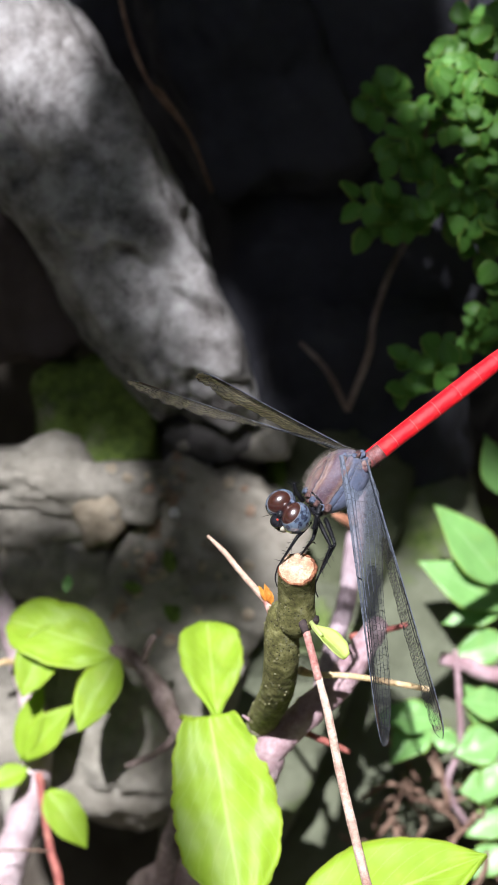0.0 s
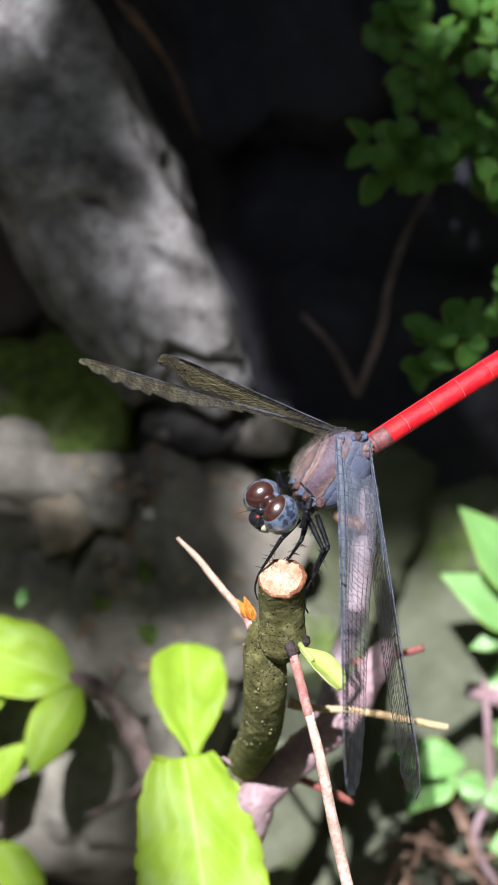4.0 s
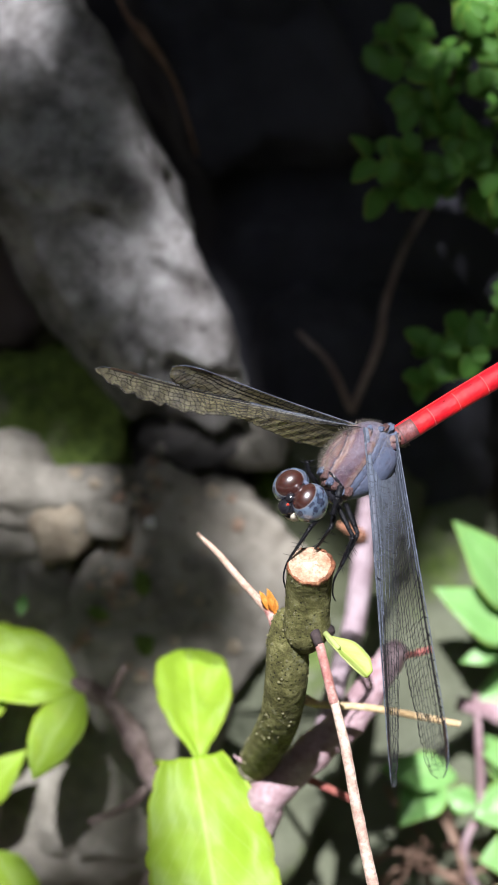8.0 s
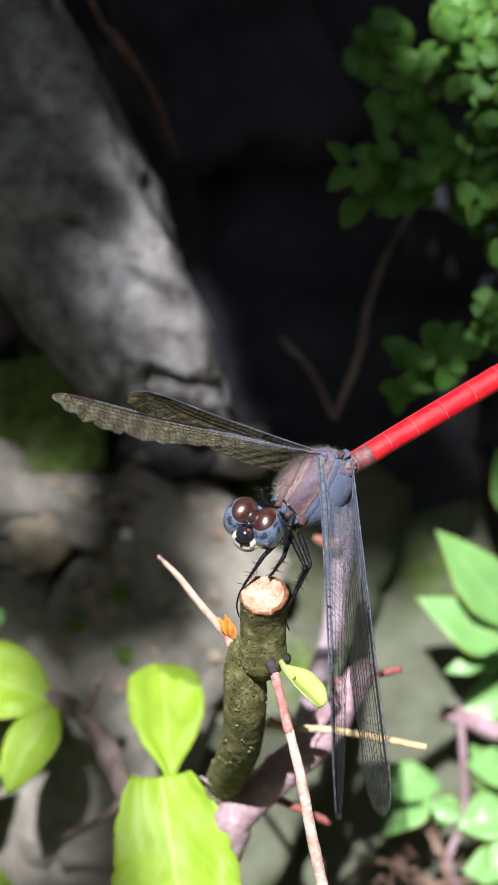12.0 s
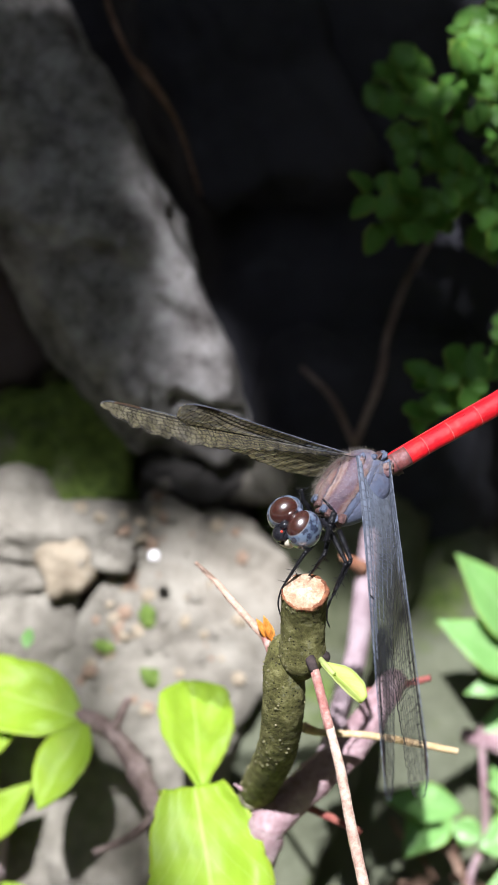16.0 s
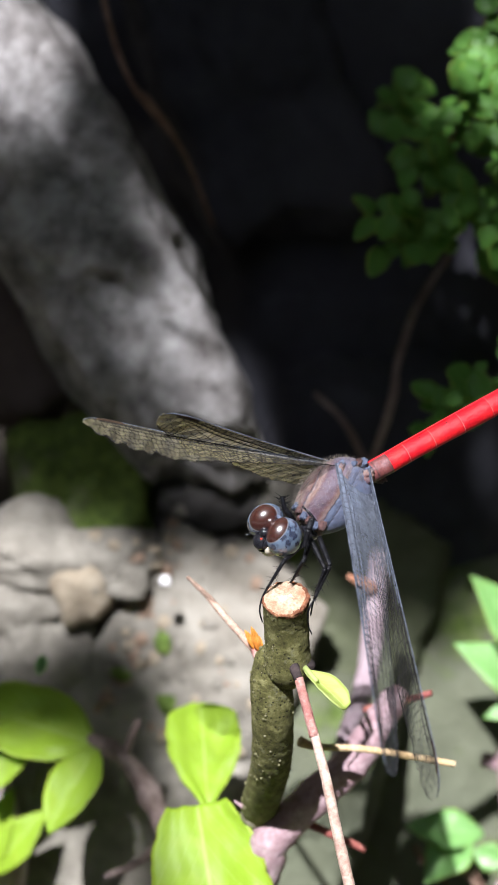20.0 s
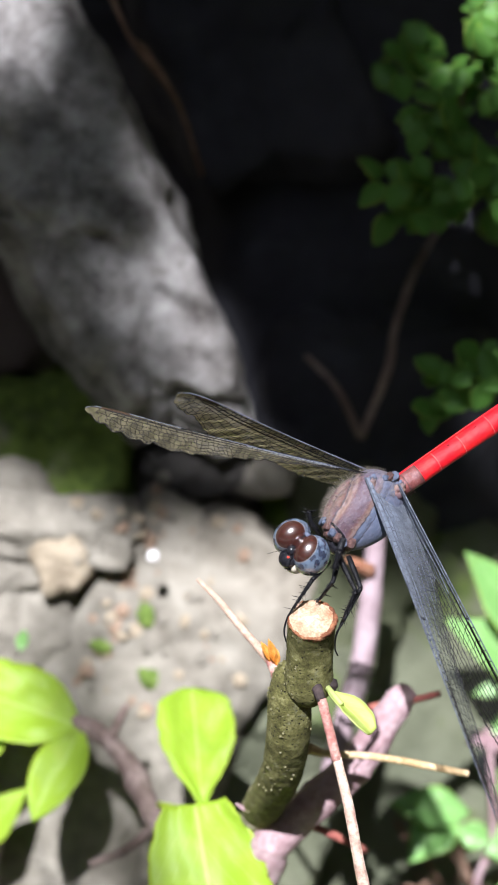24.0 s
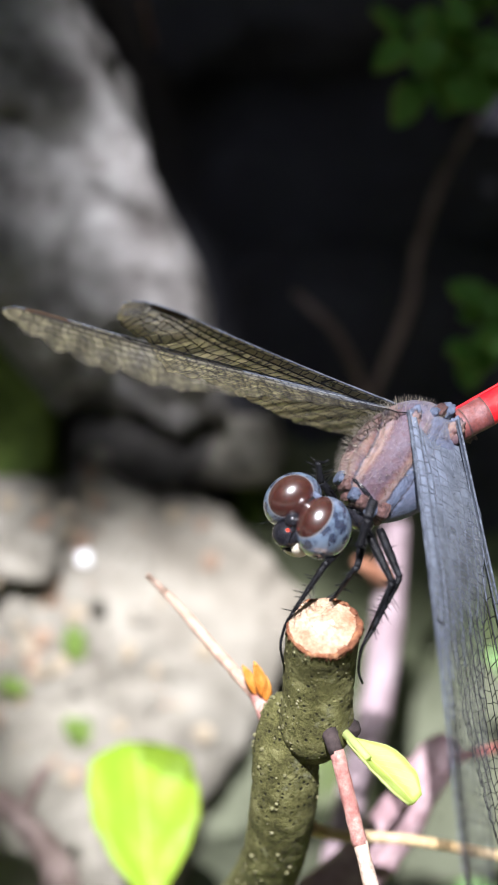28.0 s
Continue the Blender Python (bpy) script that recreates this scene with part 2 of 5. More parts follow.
# ---- builders ----
def part(name, bm, material, parent=None, label="", smooth=True):
    me = bpy.data.meshes.new(name)
    bm.normal_update()
    if smooth:
        for f in bm.faces:
            f.smooth = True
    bm.to_mesh(me)
    bm.free()
    for mt in material if isinstance(material, list) else [material]:
        me.materials.append(mt)
    ob = new(name, me)
    ob.parent = parent
    if label:
        ob["label"] = label
    return ob


def base(name, label, category, where=None, group="", kind=""):
    ob = new(name)
    ob.empty_display_size = 0.002
    if where is not None:
        ob.matrix_world = where if isinstance(where, Matrix) else Matrix.Translation(where)
        bpy.context.view_layer.update()
    return tagged(ob, label, category, group, kind)


def under(ob, parent):
    """Hang ob, made in world space, on a parent that stands at its place."""
    ob.parent = parent
    ob.matrix_parent_inverse = parent.matrix_world.inverted()
    return ob


def spline(pts, n):
    """n points on a smooth line through pts (tuples of any length)."""
    a = np.array(pts, float)
    if len(a) == 2:
        return [tuple(a[0] + (a[1] - a[0]) * i / (n - 1)) for i in range(n)]
    ext = np.vstack([2 * a[0] - a[1], a, 2 * a[-1] - a[-2]])
    out = []
    for i in range(n):
        s = i / (n - 1) * (len(a) - 1)
        k = min(int(s), len(a) - 2)
        u = s - k
        p0, p1, p2, p3 = ext[k:k + 4]
        out.append(tuple(0.5 * (2 * p1 + (p2 - p0) * u + (2 * p0 - 5 * p1 + 4 * p2 - p3) * u * u + (3 * p1 - p0 - 3 * p2 + p3) * u ** 3)))
    return out


def tube(bm, pts, n=24, seg=12, rough=0.0, freq=400, cap=True, squash=1.0):
    """A swept tube through world points (x, y, z, r) in metres; lumps of a share rough of the radius."""
    line = spline(pts, n)
    ring0, side = None, None
    for i, (x, y, z, r) in enumerate(line):
        p = Vector((x, y, z))
        a = Vector(line[max(i - 1, 0)][:3])
        b = Vector(line[min(i + 1, n - 1)][:3])
        d = (b - a).normalized()
        if side is None:
            side = d.orthogonal().normalized()
        side = (side - d * side.dot(d)).normalized()
        other = d.cross(side)
        ring = []
        for k in range(seg):
            w = 2 * math.pi * k / seg
            v = side * math.cos(w) + other * math.sin(w) * squash
            q = p + v * r
            if rough:
                q += v * r * rough * (noise.noise(q * freq) + 0.6 * noise.noise(q * freq * 2.7))
            ring.append(bm.verts.new(q))
        if ring0:
            for k in range(seg):
                bm.faces.new((ring0[k], ring0[(k + 1) % seg], ring[(k + 1) % seg], ring[k]))
        elif cap:
            bm.faces.new(ring[::-1])
        ring0 = ring
    if cap:
        bm.faces.new(ring0)
    return bm


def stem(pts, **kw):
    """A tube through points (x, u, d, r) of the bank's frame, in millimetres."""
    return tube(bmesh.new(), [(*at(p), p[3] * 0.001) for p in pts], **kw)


def with_r(pts, radii):
    return [(*p, r) for p, r in zip(pts, radii)]


def leaf_mesh(length, width, shape=(0.0, 0.62, 0.95, 1.0, 0.86, 0.55, 0.0), fold=0.25, droop=0.2, wave=0.05, seed=0, nx=18, ny=10, thick=0.0002, nick=0.05):
    """A leaf along +x from its base, z up; metres."""
    bm = bmesh.new()
    uv = bm.loops.layers.uv.new("UVMap")
    prof = spline([(s,) for s in shape], nx)
    top, low = [], []
    for i in range(nx):
        u = i / (nx - 1)
        w = max(prof[i][0], 0.012) * width / 2
        rt, rl = [], []
        for j in range(ny):
            v = 2 * j / (ny - 1) - 1
            nz = noise.noise(Vector((u * 4 + seed * 3.1, v * 2.2, seed)))
            edge = 1 + nick * (noise.noise(Vector((u * 9, seed * 5.0, math.copysign(1, v)))) - 1.3 * max(0.0, noise.noise(Vector((u * 21, seed * 2.0, math.copysign(2, v))))))
            z = fold * abs(v) ** 1.3 * w - droop * length * u * u + wave * width * (nz * (0.3 + abs(v)) + 0.12 * noise.noise(Vector((u * 9, v * 5, seed + 7.0))))
            p = Vector((u * length, v * w * edge, z))
            rt.append((bm.verts.new(p), u, v))
            rl.append((bm.verts.new(p - Vector((0, 0, thick))), u, v))
        top.append(rt)
        low.append(rl)

    def quad(c):
        f = bm.faces.new([q[0] for q in c])
        for lp, q in zip(f.loops, c):
            lp[uv].uv = (q[1], (q[2] + 1) / 2)

    for i in range(nx - 1):
        for j in range(ny - 1):
            quad((top[i][j], top[i + 1][j], top[i + 1][j + 1], top[i][j + 1]))
            quad((low[i][j + 1], low[i + 1][j + 1], low[i + 1][j], low[i][j]))
        quad((low[i][0], low[i + 1][0], top[i + 1][0], top[i][0]))
        quad((top[i][-1], top[i + 1][-1], low[i + 1][-1], low[i][-1]))
    for k in (0, nx - 1):
        for j in range(ny - 1):
            c = (top[k][j], top[k][j + 1], low[k][j + 1], low[k][j])
            quad(c if k == 0 else c[::-1])
    return bm


def frame_of(start, end, facing):
    """A pose at start with x to end and z near facing."""
    x = (end - start).normalized()
    y = facing.cross(x).normalized()
    m = Matrix((x, y, x.cross(y))).transposed().to_4x4()
    m.translation = start
    return m


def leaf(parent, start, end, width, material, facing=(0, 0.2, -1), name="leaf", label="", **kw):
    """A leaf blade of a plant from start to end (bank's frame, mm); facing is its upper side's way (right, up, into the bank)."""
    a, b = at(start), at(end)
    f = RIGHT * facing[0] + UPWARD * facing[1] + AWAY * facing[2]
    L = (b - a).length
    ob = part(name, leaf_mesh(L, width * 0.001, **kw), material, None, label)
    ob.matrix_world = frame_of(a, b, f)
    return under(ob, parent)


def rock_mesh(half, seed, detail=4, bumpy=0.16, boxy=0.6, freq=1.6):
    """A stone of the given half sizes in metres."""
    bm = bmesh.new()
    bmesh.ops.create_icosphere(bm, subdivisions=detail, radius=1)
    s = Vector((seed * 7.3, seed * 3.7, seed * 1.9))
    mean = (half[0] * half[1] * half[2]) ** (1 / 3)
    for v in bm.verts:
        c = v.co.normalized()
        e = Vector((c.x * half[0], c.y * half[1], c.z * half[2])) / mean
        m = max(abs(c.x), abs(c.y), abs(c.z))
        r = (1 - boxy) + boxy * 0.82 / m
        f = noise.fractal(e * freq + s, 0.9, 2.1, 6)
        g = noise.noise(c * 1.1 + s * 2)
        ridge = 1 - abs(noise.noise(e * 1.9 + s * 3)) * 2
        r *= 1 + bumpy * f + bumpy * 0.9 * g - 0.06 * max(0.0, ridge - 0.75) * 4
        v.co = Vector((c.x * r * half[0], c.y * r * half[1], c.z * r * half[2]))
    return bm


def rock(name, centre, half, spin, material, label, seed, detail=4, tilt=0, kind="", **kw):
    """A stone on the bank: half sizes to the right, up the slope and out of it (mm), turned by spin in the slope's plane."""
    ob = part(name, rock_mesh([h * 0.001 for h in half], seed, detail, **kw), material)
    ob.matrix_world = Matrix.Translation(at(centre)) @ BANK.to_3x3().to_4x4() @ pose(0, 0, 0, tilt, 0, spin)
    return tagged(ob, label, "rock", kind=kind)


# ---- ground: one sheet, level in front, rising as the bank, level again behind ----
def ground():
    ys = [-300, -40, -6, -1.5, -0.6, -0.3] + [-0.2 + 0.012 * i for i in range(48)] + [0.5, 1, 4, 30, 300]
    xs = [-300, -30, -4, -1, -0.5] + [-0.3 + 0.012 * i for i in range(51)] + [0.5, 1, 4, 30, 300]
    bm = bmesh.new()
    rows = []
    for y in ys:
        row = []
        for x in xs:
            t = min(max((y + 0.045) / 0.42, 0), 1)
            z = 0.58 * t
            if abs(x) < 1 and abs(y) < 1:
                z += 0.010 * noise.fractal(Vector((x * 22, y * 22, 0)), 0.9, 2.1, 4)
            row.append(bm.verts.new((x, y, z)))
        rows.append(row)
    for a, b in zip(rows, rows[1:]):
        for i in range(len(xs) - 1):
            bm.faces.new((a[i], a[i + 1], b[i + 1], b[i]))
    return tagged(part("ground", bm, M_SOIL), "dark damp soil of a steep garden bank", "ground", kind="structure")


ground()

# ---- stones of the bank ----
rock("slanted_boulder", (-31.8, 54.6, 72.9), (13.3, 47, 19), 28, M_SLANT, "long weathered grey boulder leaning across the bank", 3, 6, bumpy=0.14, boxy=0.35, freq=1.6)
rock("boulder", (10.6, 60.7, 108.3), (34, 60, 20), 8, M_SHADE_STONE, "boulder in the shaded hollow, coloured dark for the shade", 5, 5)
rock("boulder", (-7.8, 77.5, 94.4), (16, 30, 14), 20, M_SHADE_STONE, "rounded stone deep in shade, the shade put in its colour", 6, 5)
rock("boulder", (9.5, 12.6, 94.4), (20, 26, 12), 0, M_SHADE_STONE, "stone low in the shaded hollow, darkened for the shade", 9, 5)
rock("boulder", (-44.1, 48.4, 83.2), (14, 26, 12), 15, M_SHADE_RED, "reddish stone beside the long boulder, darkened for the shade", 11, 5)
rock("mossy_stone", (-30.7, 17, 75.8), (11, 11, 9), 10, M_MOSSY, "stone with a cushion of green moss", 13, 5)
rock("ledge_stone", (-35.3, 6.5, 74.5), (17, 5.7, 12), -6, M_PALE, "pale ledge stone below the moss", 15, 5)
rock("block_stone", (-39, 5.2, 73.9), (11, 10, 9), 8, M_PALE, "grey block of stone with a dark crack beside it", 17, 5)
rock("tan_stone", (-30.6, 2, 68.4), (4.5, 5, 5), 20, M_TAN, "small rounded tan stone", 19, 4)
rock("block_stone", (-37.3, -6.3, 72.9), (10, 8, 7), -12, M_PALE, "rough grey stone wedged between ledge and slab", 21, 5)
rock("slab_stone", (-19.8, -16.7, 78.6), (16.5, 32, 14), -28, M_PALE, "broad pale slab of weathered stone", 23, 6, bumpy=0.1)
rock("slab_stone", (-36.8, -28.8, 79.5), (20, 24, 12), 12, M_PALE, "pale broken slab under the leaves", 25, 5)
rock("small_stone", (-4.8, 12.7, 75.8), (5, 4, 5), 0, M_PALE, "small pale stone at the boulder's foot", 27, 4)
# added piece for the boulder's lower end, shade put into its colour
rock("boulder", (-13, 13.6, 76.7), (10, 5.5, 7), 15, M_SHADE_GREY, "added stone, darkened as the long boulder's shaded foot", 35, 5)
rock("algae_stone", (16, -22.9, 95.9), (24, 34, 14), 10, M_OLIVE, "smooth grey-green stone behind the stems", 29, 5, bumpy=0.08)
# added stone; its dark colour stands in for the shade here
rock("boulder", (-26, 92, 116), (18, 26, 14), 12, M_SHADE_STONE, "added stone, darkened for the shade behind the long boulder's top", 7, 5)
rock("algae_stone", (-4, -32, 79.5), (11, 26, 10), -24, M_OLIVE, "grey-green stone against the pale slab", 30, 5, bumpy=0.08)
rock("algae_stone", (-0.9, -47.5, 95.9), (26, 22, 14), -10, M_OLIVE, "dull grey-green stone low on the bank", 31, 5, bumpy=0.08)
rock("mossy_stone", (4.3, -5.5, 87.4), (13, 22, 9), -20, M_MOSS, "grey-green stone thinly grown over with moss", 37, 5, bumpy=0.1)
rock("pebble", (-18.4, 2.8, 58.1), (0.8, 0.8, 0.6), 0, M_WHITE, "small shiny white pebble on the slab", 33, 3)

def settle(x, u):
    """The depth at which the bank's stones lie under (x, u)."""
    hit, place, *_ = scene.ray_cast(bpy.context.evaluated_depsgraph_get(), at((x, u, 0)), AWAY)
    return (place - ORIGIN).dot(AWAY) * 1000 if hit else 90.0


bpy.context.view_layer.update()
rd = random.Random(21)
M_GRIT = stone("brown_grit", (0.12, 0.07, 0.045), (0.25, 0.17, 0.12), (0.42, 0.34, 0.27))
for k in range(46):
    f = rd.random()
    a, b = (-17.8, 10.8, 64.6), (-27, -13.9, 62.8)
    p = (a[0] + (b[0] - a[0]) * f + rd.gauss(0, 1.2), a[1] + (b[1] - a[1]) * f + rd.gauss(0, 1.0))
    p = (*p, settle(*p) + 0.1)
    h = rd.uniform(0.4, 1.3)
    rock("grit_stone", p, (h, h * rd.uniform(0.6, 1), h * 0.7), rd.uniform(0, 180), rd.choice((M_GRIT, M_GRIT, M_TAN, M_PALE)), "small brown stone in the slab's crevice", 40 + k, 2)["group"] = "grit in the crevice"
for k, p in enumerate(((-23.4, 3.2, 62.8), (-26.3, -2.8, 64.6), (-14.1, -3, 63.7), (-17.6, -5.9, 64.6), (-10.9, -7.9, 62.8), (-29.6, -3.2, 65.6), (-16.9, -10.4, 64.6))):
    p = (p[0], p[1], settle(p[0], p[1]))
    rock("chip_stone", p, (0.9, 0.7, 0.4), 30 * k, M_PALE, "pale stone chip lying on the slab", 90 + k, 3)

rs = random.Random(77)
for k in range(64):
    a, b = (-23.4, 9.1, 62.8), (-6.7, -20.9, 62.8)
    p = (rs.uniform(a[0] - 6, b[0]), rs.uniform(b[1], a[1]))
    p = (*p, settle(*p) + 0.05)
    h = rs.choice((0.35, 0.5, 0.7, 1.1))
    rock("chip_stone", p, (h, h * rs.uniform(0.6, 1), h * 0.45), rs.uniform(0, 180), rs.choice((M_PALE, M_PALE, M_GRIT, M_TAN)), "small stone chip lying on the slab", 140 + k, 2)["group"] = "chips on the slab"
for k, (p, h) in enumerate((((-19.7, -5.6, 62.8), 1.6), ((-2.2, 6.6, 66.4), 3.0), ((-19.2, -13.7, 62.8), 1.6), ((-25.5, -9.5, 62.8), 1.3))):
    p = (p[0], p[1], settle(p[0], p[1]))
    ob = rock("moss_cushion", p, (h * 0.7, h, h * 0.35), 25 * k, M_MOSSGREEN, "small cushion of bright green moss", 220 + k, 4, bumpy=0.35, boxy=0.0, freq=4)
    ob["category"] = "moss"

# ---- the cut stem on which the dragonfly sits ----
def blob(centre, half, material, parent, name, label="", turn=None, n=20):
    """An ellipsoid of half sizes in mm, at a place in mm of its parent's space."""
    bm = bmesh.new()
    bmesh.ops.create_uvsphere(bm, u_segments=n, v_segments=n // 2, radius=1)
    bm.transform(Matrix.Diagonal((*[h * 0.001 for h in half], 1)))
    ob = part(name, bm, material, parent, label)
    ob.matrix_basis = Matrix.Translation(Vector(centre) * 0.001) @ (turn or Matrix())
    return ob


def disc(bm, centre, normal, radius, height, n=28, rough=0.15, rings=5, seed=0.0):
    """A rough round face with a low dome."""
    side = normal.orthogonal().normalized()
    other = normal.cross(side)
    mid = bm.verts.new(centre + normal * height)
    last = None
    for k in range(1, rings + 1):
        ring = []
        for j in range(n):
            w = 2 * math.pi * j / n
            v = side * math.cos(w) + other * math.sin(w)
            r = radius * k / rings
            q = centre + v * r * (1 + rough * 0.4 * noise.noise(v * 2.5 + Vector((seed, 0, 0))))
            q += normal * (height * (1 - (k / rings) ** 2) + radius * rough * noise.noise(q * 1800))
            ring.append(bm.verts.new(q))
        for j in range(n):
            if last is None:
                bm.faces.new((mid, ring[j], ring[(j + 1) % n]))
            else:
                bm.faces.new((last[j], ring[j], ring[(j + 1) % n], last[(j + 1) % n]))
        last = ring
    return bm


stick = base("cut_stem", "cut green-brown garden stem with thin dry twigs", "stem", at((0, -60, 50)))
STUB = [(-0.0, 0.1, 0), (-0.1, -2.2, 2.6), (-0.2, -5.0, 4.6), (-0.3, -6.9, 6), (-0.6, -8.3, 8)]
STEM = [(-1.6, -5.2, 6.6), (-2.0, -6.4, 7), (-2.2, -8.6, 7.8), (-2.2, -11.1, 9.4), (-2.4, -13.8, 12), (-3.0, -18.2, 18), (-5.2, -24.2, 30), (-7.1, -30.8, 41), (-14, -45, 50), (-18, -75, 58), (-16, -120, 66), (-14, -180, 90), (-12, -260, 125)]
STEM_R = [1.3, 1.9, 2.25, 2.3, 2.3, 2.25, 2.2, 2.2, 2.4, 2.8, 3.4, 4, 4.6]
under(part("bark", stem(with_r(STUB, [2.42, 2.4, 2.4, 2.5, 1.7]), n=110, seg=80, rough=0.028, freq=1000), M_BARK), stick)
under(part("bark", stem(with_r(STEM[:7], STEM_R[:7]), n=110, seg=48, rough=0.05, freq=800), M_BARK), stick)
under(part("lower_bark", stem(with_r(STEM[6:], STEM_R[6:]), n=60, seg=28, rough=0.06, freq=600), M_BARK_LOW, None, "greyer bark lower on the stem"), stick)
cut_n = (at(STUB[0]) - at(STUB[1])).normalized()
cut_c = at(STUB[0])
under(part("cut_face", disc(bmesh.new(), cut_c + cut_n * 0.00022, cut_n, 0.00232, 0.0002, rough=0.09, rings=12, n=56), M_CUT, None, "freshly cut pale wood"), stick)
under(part("pith", disc(bmesh.new(), cut_c + cut_n * 0.00036, cut_n, 0.00072, 0.00008, rough=0.06, rings=6), M_PITH, None, "cream-white pith"), stick)
bm = bmesh.new()
s1 = cut_n.orthogonal().normalized()
s2 = cut_n.cross(s1)
ring = []
for j in range(73):
    v = s1 * math.cos(j * math.pi / 36) + s2 * math.sin(j * math.pi / 36)
    k = noise.noise(v * 2.1 + Vector((4, 1, 0)))
    east = max(0.0, v.dot(RIGHT))
    r = 0.00012 + 0.0001 * max(0.0, k) + 0.00012 * east + 0.00006 * noise.noise(v * 9)
    ring.append((*(cut_c + v * (0.00234 + 0.00005 * noise.noise(v * 7)) + cut_n * (0.00004 + 0.0003 * k + 0.0004 * east * (0.6 + noise.noise(v * 6)))), r))
tube(bm, ring, n=145, seg=8, rough=0.35, freq=2500, cap=False)
for j in range(150):
    v = s1 * math.cos(random.uniform(0, 2 * math.pi)) + s2 * math.sin(random.uniform(0, 2 * math.pi))
    v = (v + RIGHT * random.uniform(0, 0.9)).normalized()
    v = (v - cut_n * v.dot(cut_n)).normalized()
    hgt = 0.0001 + 0.0008 * max(0.0, v.dot(RIGHT)) * random.random() ** 2
    q = cut_c + v * (0.00236 + 0.0001 * random.uniform(-1, 1))
    lean = v.cross(cut_n) * random.uniform(-0.0003, 0.0003)
    tube(bm, [(*(q - cut_n * 0.0003), 0.00009), (*(q + cut_n * hgt * 0.5), 0.00008 * random.uniform(0.6, 1.3)), (*(q + cut_n * hgt - v * 0.0002 + lean), 0.00003)], n=4, seg=4)
under(part("torn_rim", bm, M_RIM, None, "frayed reddish-brown bark rim"), stick)
# pale bumps along the bark
bm = bmesh.new()
line = spline(with_r(STEM, STEM_R), 131)
for k in range(150):
    i = random.randrange(3, 70)
    p, q = at(line[i]), at(line[i + 1])
    d = (q - p).normalized()
    s1 = d.orthogonal().normalized()
    w = random.uniform(0, 2 * math.pi)
    v = s1 * math.cos(w) + d.cross(s1) * math.sin(w)
    r = random.uniform(0.00007, 0.00022)
    m = Matrix.Translation(p + v * (line[i][3] * 0.001)) @ Matrix.Diagonal((r, r * random.uniform(0.7, 1.4), r, 1))
    bmesh.ops.create_icosphere(bm, subdivisions=1, radius=1, matrix=m)
line = spline(with_r(STUB, [2.42, 2.4, 2.4, 2.5, 1.7]), 111)
for k in range(240):
    i = random.randrange(3, 85)
    p, q = at(line[i]), at(line[i + 1])
    d = (q - p).normalized()
    s1 = d.orthogonal().normalized()
    w = random.uniform(0, 2 * math.pi)
    v = s1 * math.cos(w) + d.cross(s1) * math.sin(w)
    r = random.uniform(0.00002, 0.00006) * (2.2 if v.dot(RIGHT) < -0.5 else 1)
    m = Matrix.Translation(p + v * (line[i][3] * 0.001)) @ Matrix.Diagonal((r, r * random.uniform(0.7, 1.6), r, 1))
    bmesh.ops.create_icosphere(bm, subdivisions=1, radius=1, matrix=m)
tagged(under(part("bark_grain", bm, M_LENT, None, "pale corky bumps"), stick), kind="stuff")
# the black stands in for a shadow falling on the stalk's foot
under(part("stalk_foot", stem(with_r([(0.1, -6.7, 5), (0.5, -7.0, 3.4), (1.0, -8.4, 3)], [0.6, 0.55, 0.5]), n=10, seg=10, rough=0.15, freq=1500), M_BLACKBARK, None, "dark purplish foot of the stalk, blackened for the shadow on it"), stick)
under(part("bark_scar", rock_mesh((0.0008, 0.0007, 0.0006), 2.2, 3), M_BLACKBARK), stick).matrix_world = Matrix.Translation(at((2.0, -7.0, 5)))
under(part("stalk_neck", stem(with_r([(1.0, -8.2, 3), (1.7, -11.1, 2.8), (2.5, -14.4, 2.6)], [0.5, 0.5, 0.54]), n=14, rough=0.1, freq=1500), M_PINKISH, None, "reddish-pink upper stalk"), stick)
under(part("dry_stalk", stem(with_r([(2.5, -14.2, 2.6), (3.6, -18.8, 2.5), (5.2, -27.4, 3), (8.3, -41.5, 4), (11.9, -56.1, 8), (14.2, -69.4, 14), (20, -120, 40), (24, -200, 80)], [0.5, 0.55, 0.6, 0.62, 0.6, 0.6, 0.7, 0.8]), n=70, rough=0.12, freq=1500), M_STALK, None, "thin dry pinkish-white stalk"), stick)
tw = under(part("side_twig", stem(with_r([(-4.1, -5.4, 12), (-7.5, -1.7, 15), (-9.7, 0.8, 17), (-11.9, 2.9, 18)], [0.46, 0.4, 0.34, 0.2]), n=30, rough=0.14, freq=1500), M_TWIG, None, "pointed straw-coloured twig"), stick)
under(part("twig_foot", stem(with_r([(-2.6, -7.7, 8), (-3.3, -6.8, 10.5), (-4.2, -5.2, 12)], [0.9, 0.7, 0.48]), n=14, rough=0.12, freq=1300), M_PINKISH, None, "purplish-red foot of the twig"), stick)
for a, b, w in (((-3.9, -5.5, 11.5), (-5.2, -3.1, 11), 0.75), ((-3.6, -5.5, 11), (-4.4, -2.7, 10), 0.9), ((-3.5, -5.7, 11), (-3.5, -3.8, 10.5), 0.7)):
    leaf(stick, a, b, w, M_BUD, (0.2, 0.3, -1), name="bud_scale", label="orange bud scale", fold=0.8, droop=-0.1, nx=8, ny=5)
under(part("side_twig", stem(with_r([(0.1, -16.1, 22), (2.1, -16.8, 23), (6.6, -17.1, 23), (10.7, -17.7, 22.8)], [0.62, 0.42, 0.4, 0.41]), n=20, rough=0.12, freq=1500), M_STRAW, None, "short broken straw-coloured twig"), stick)
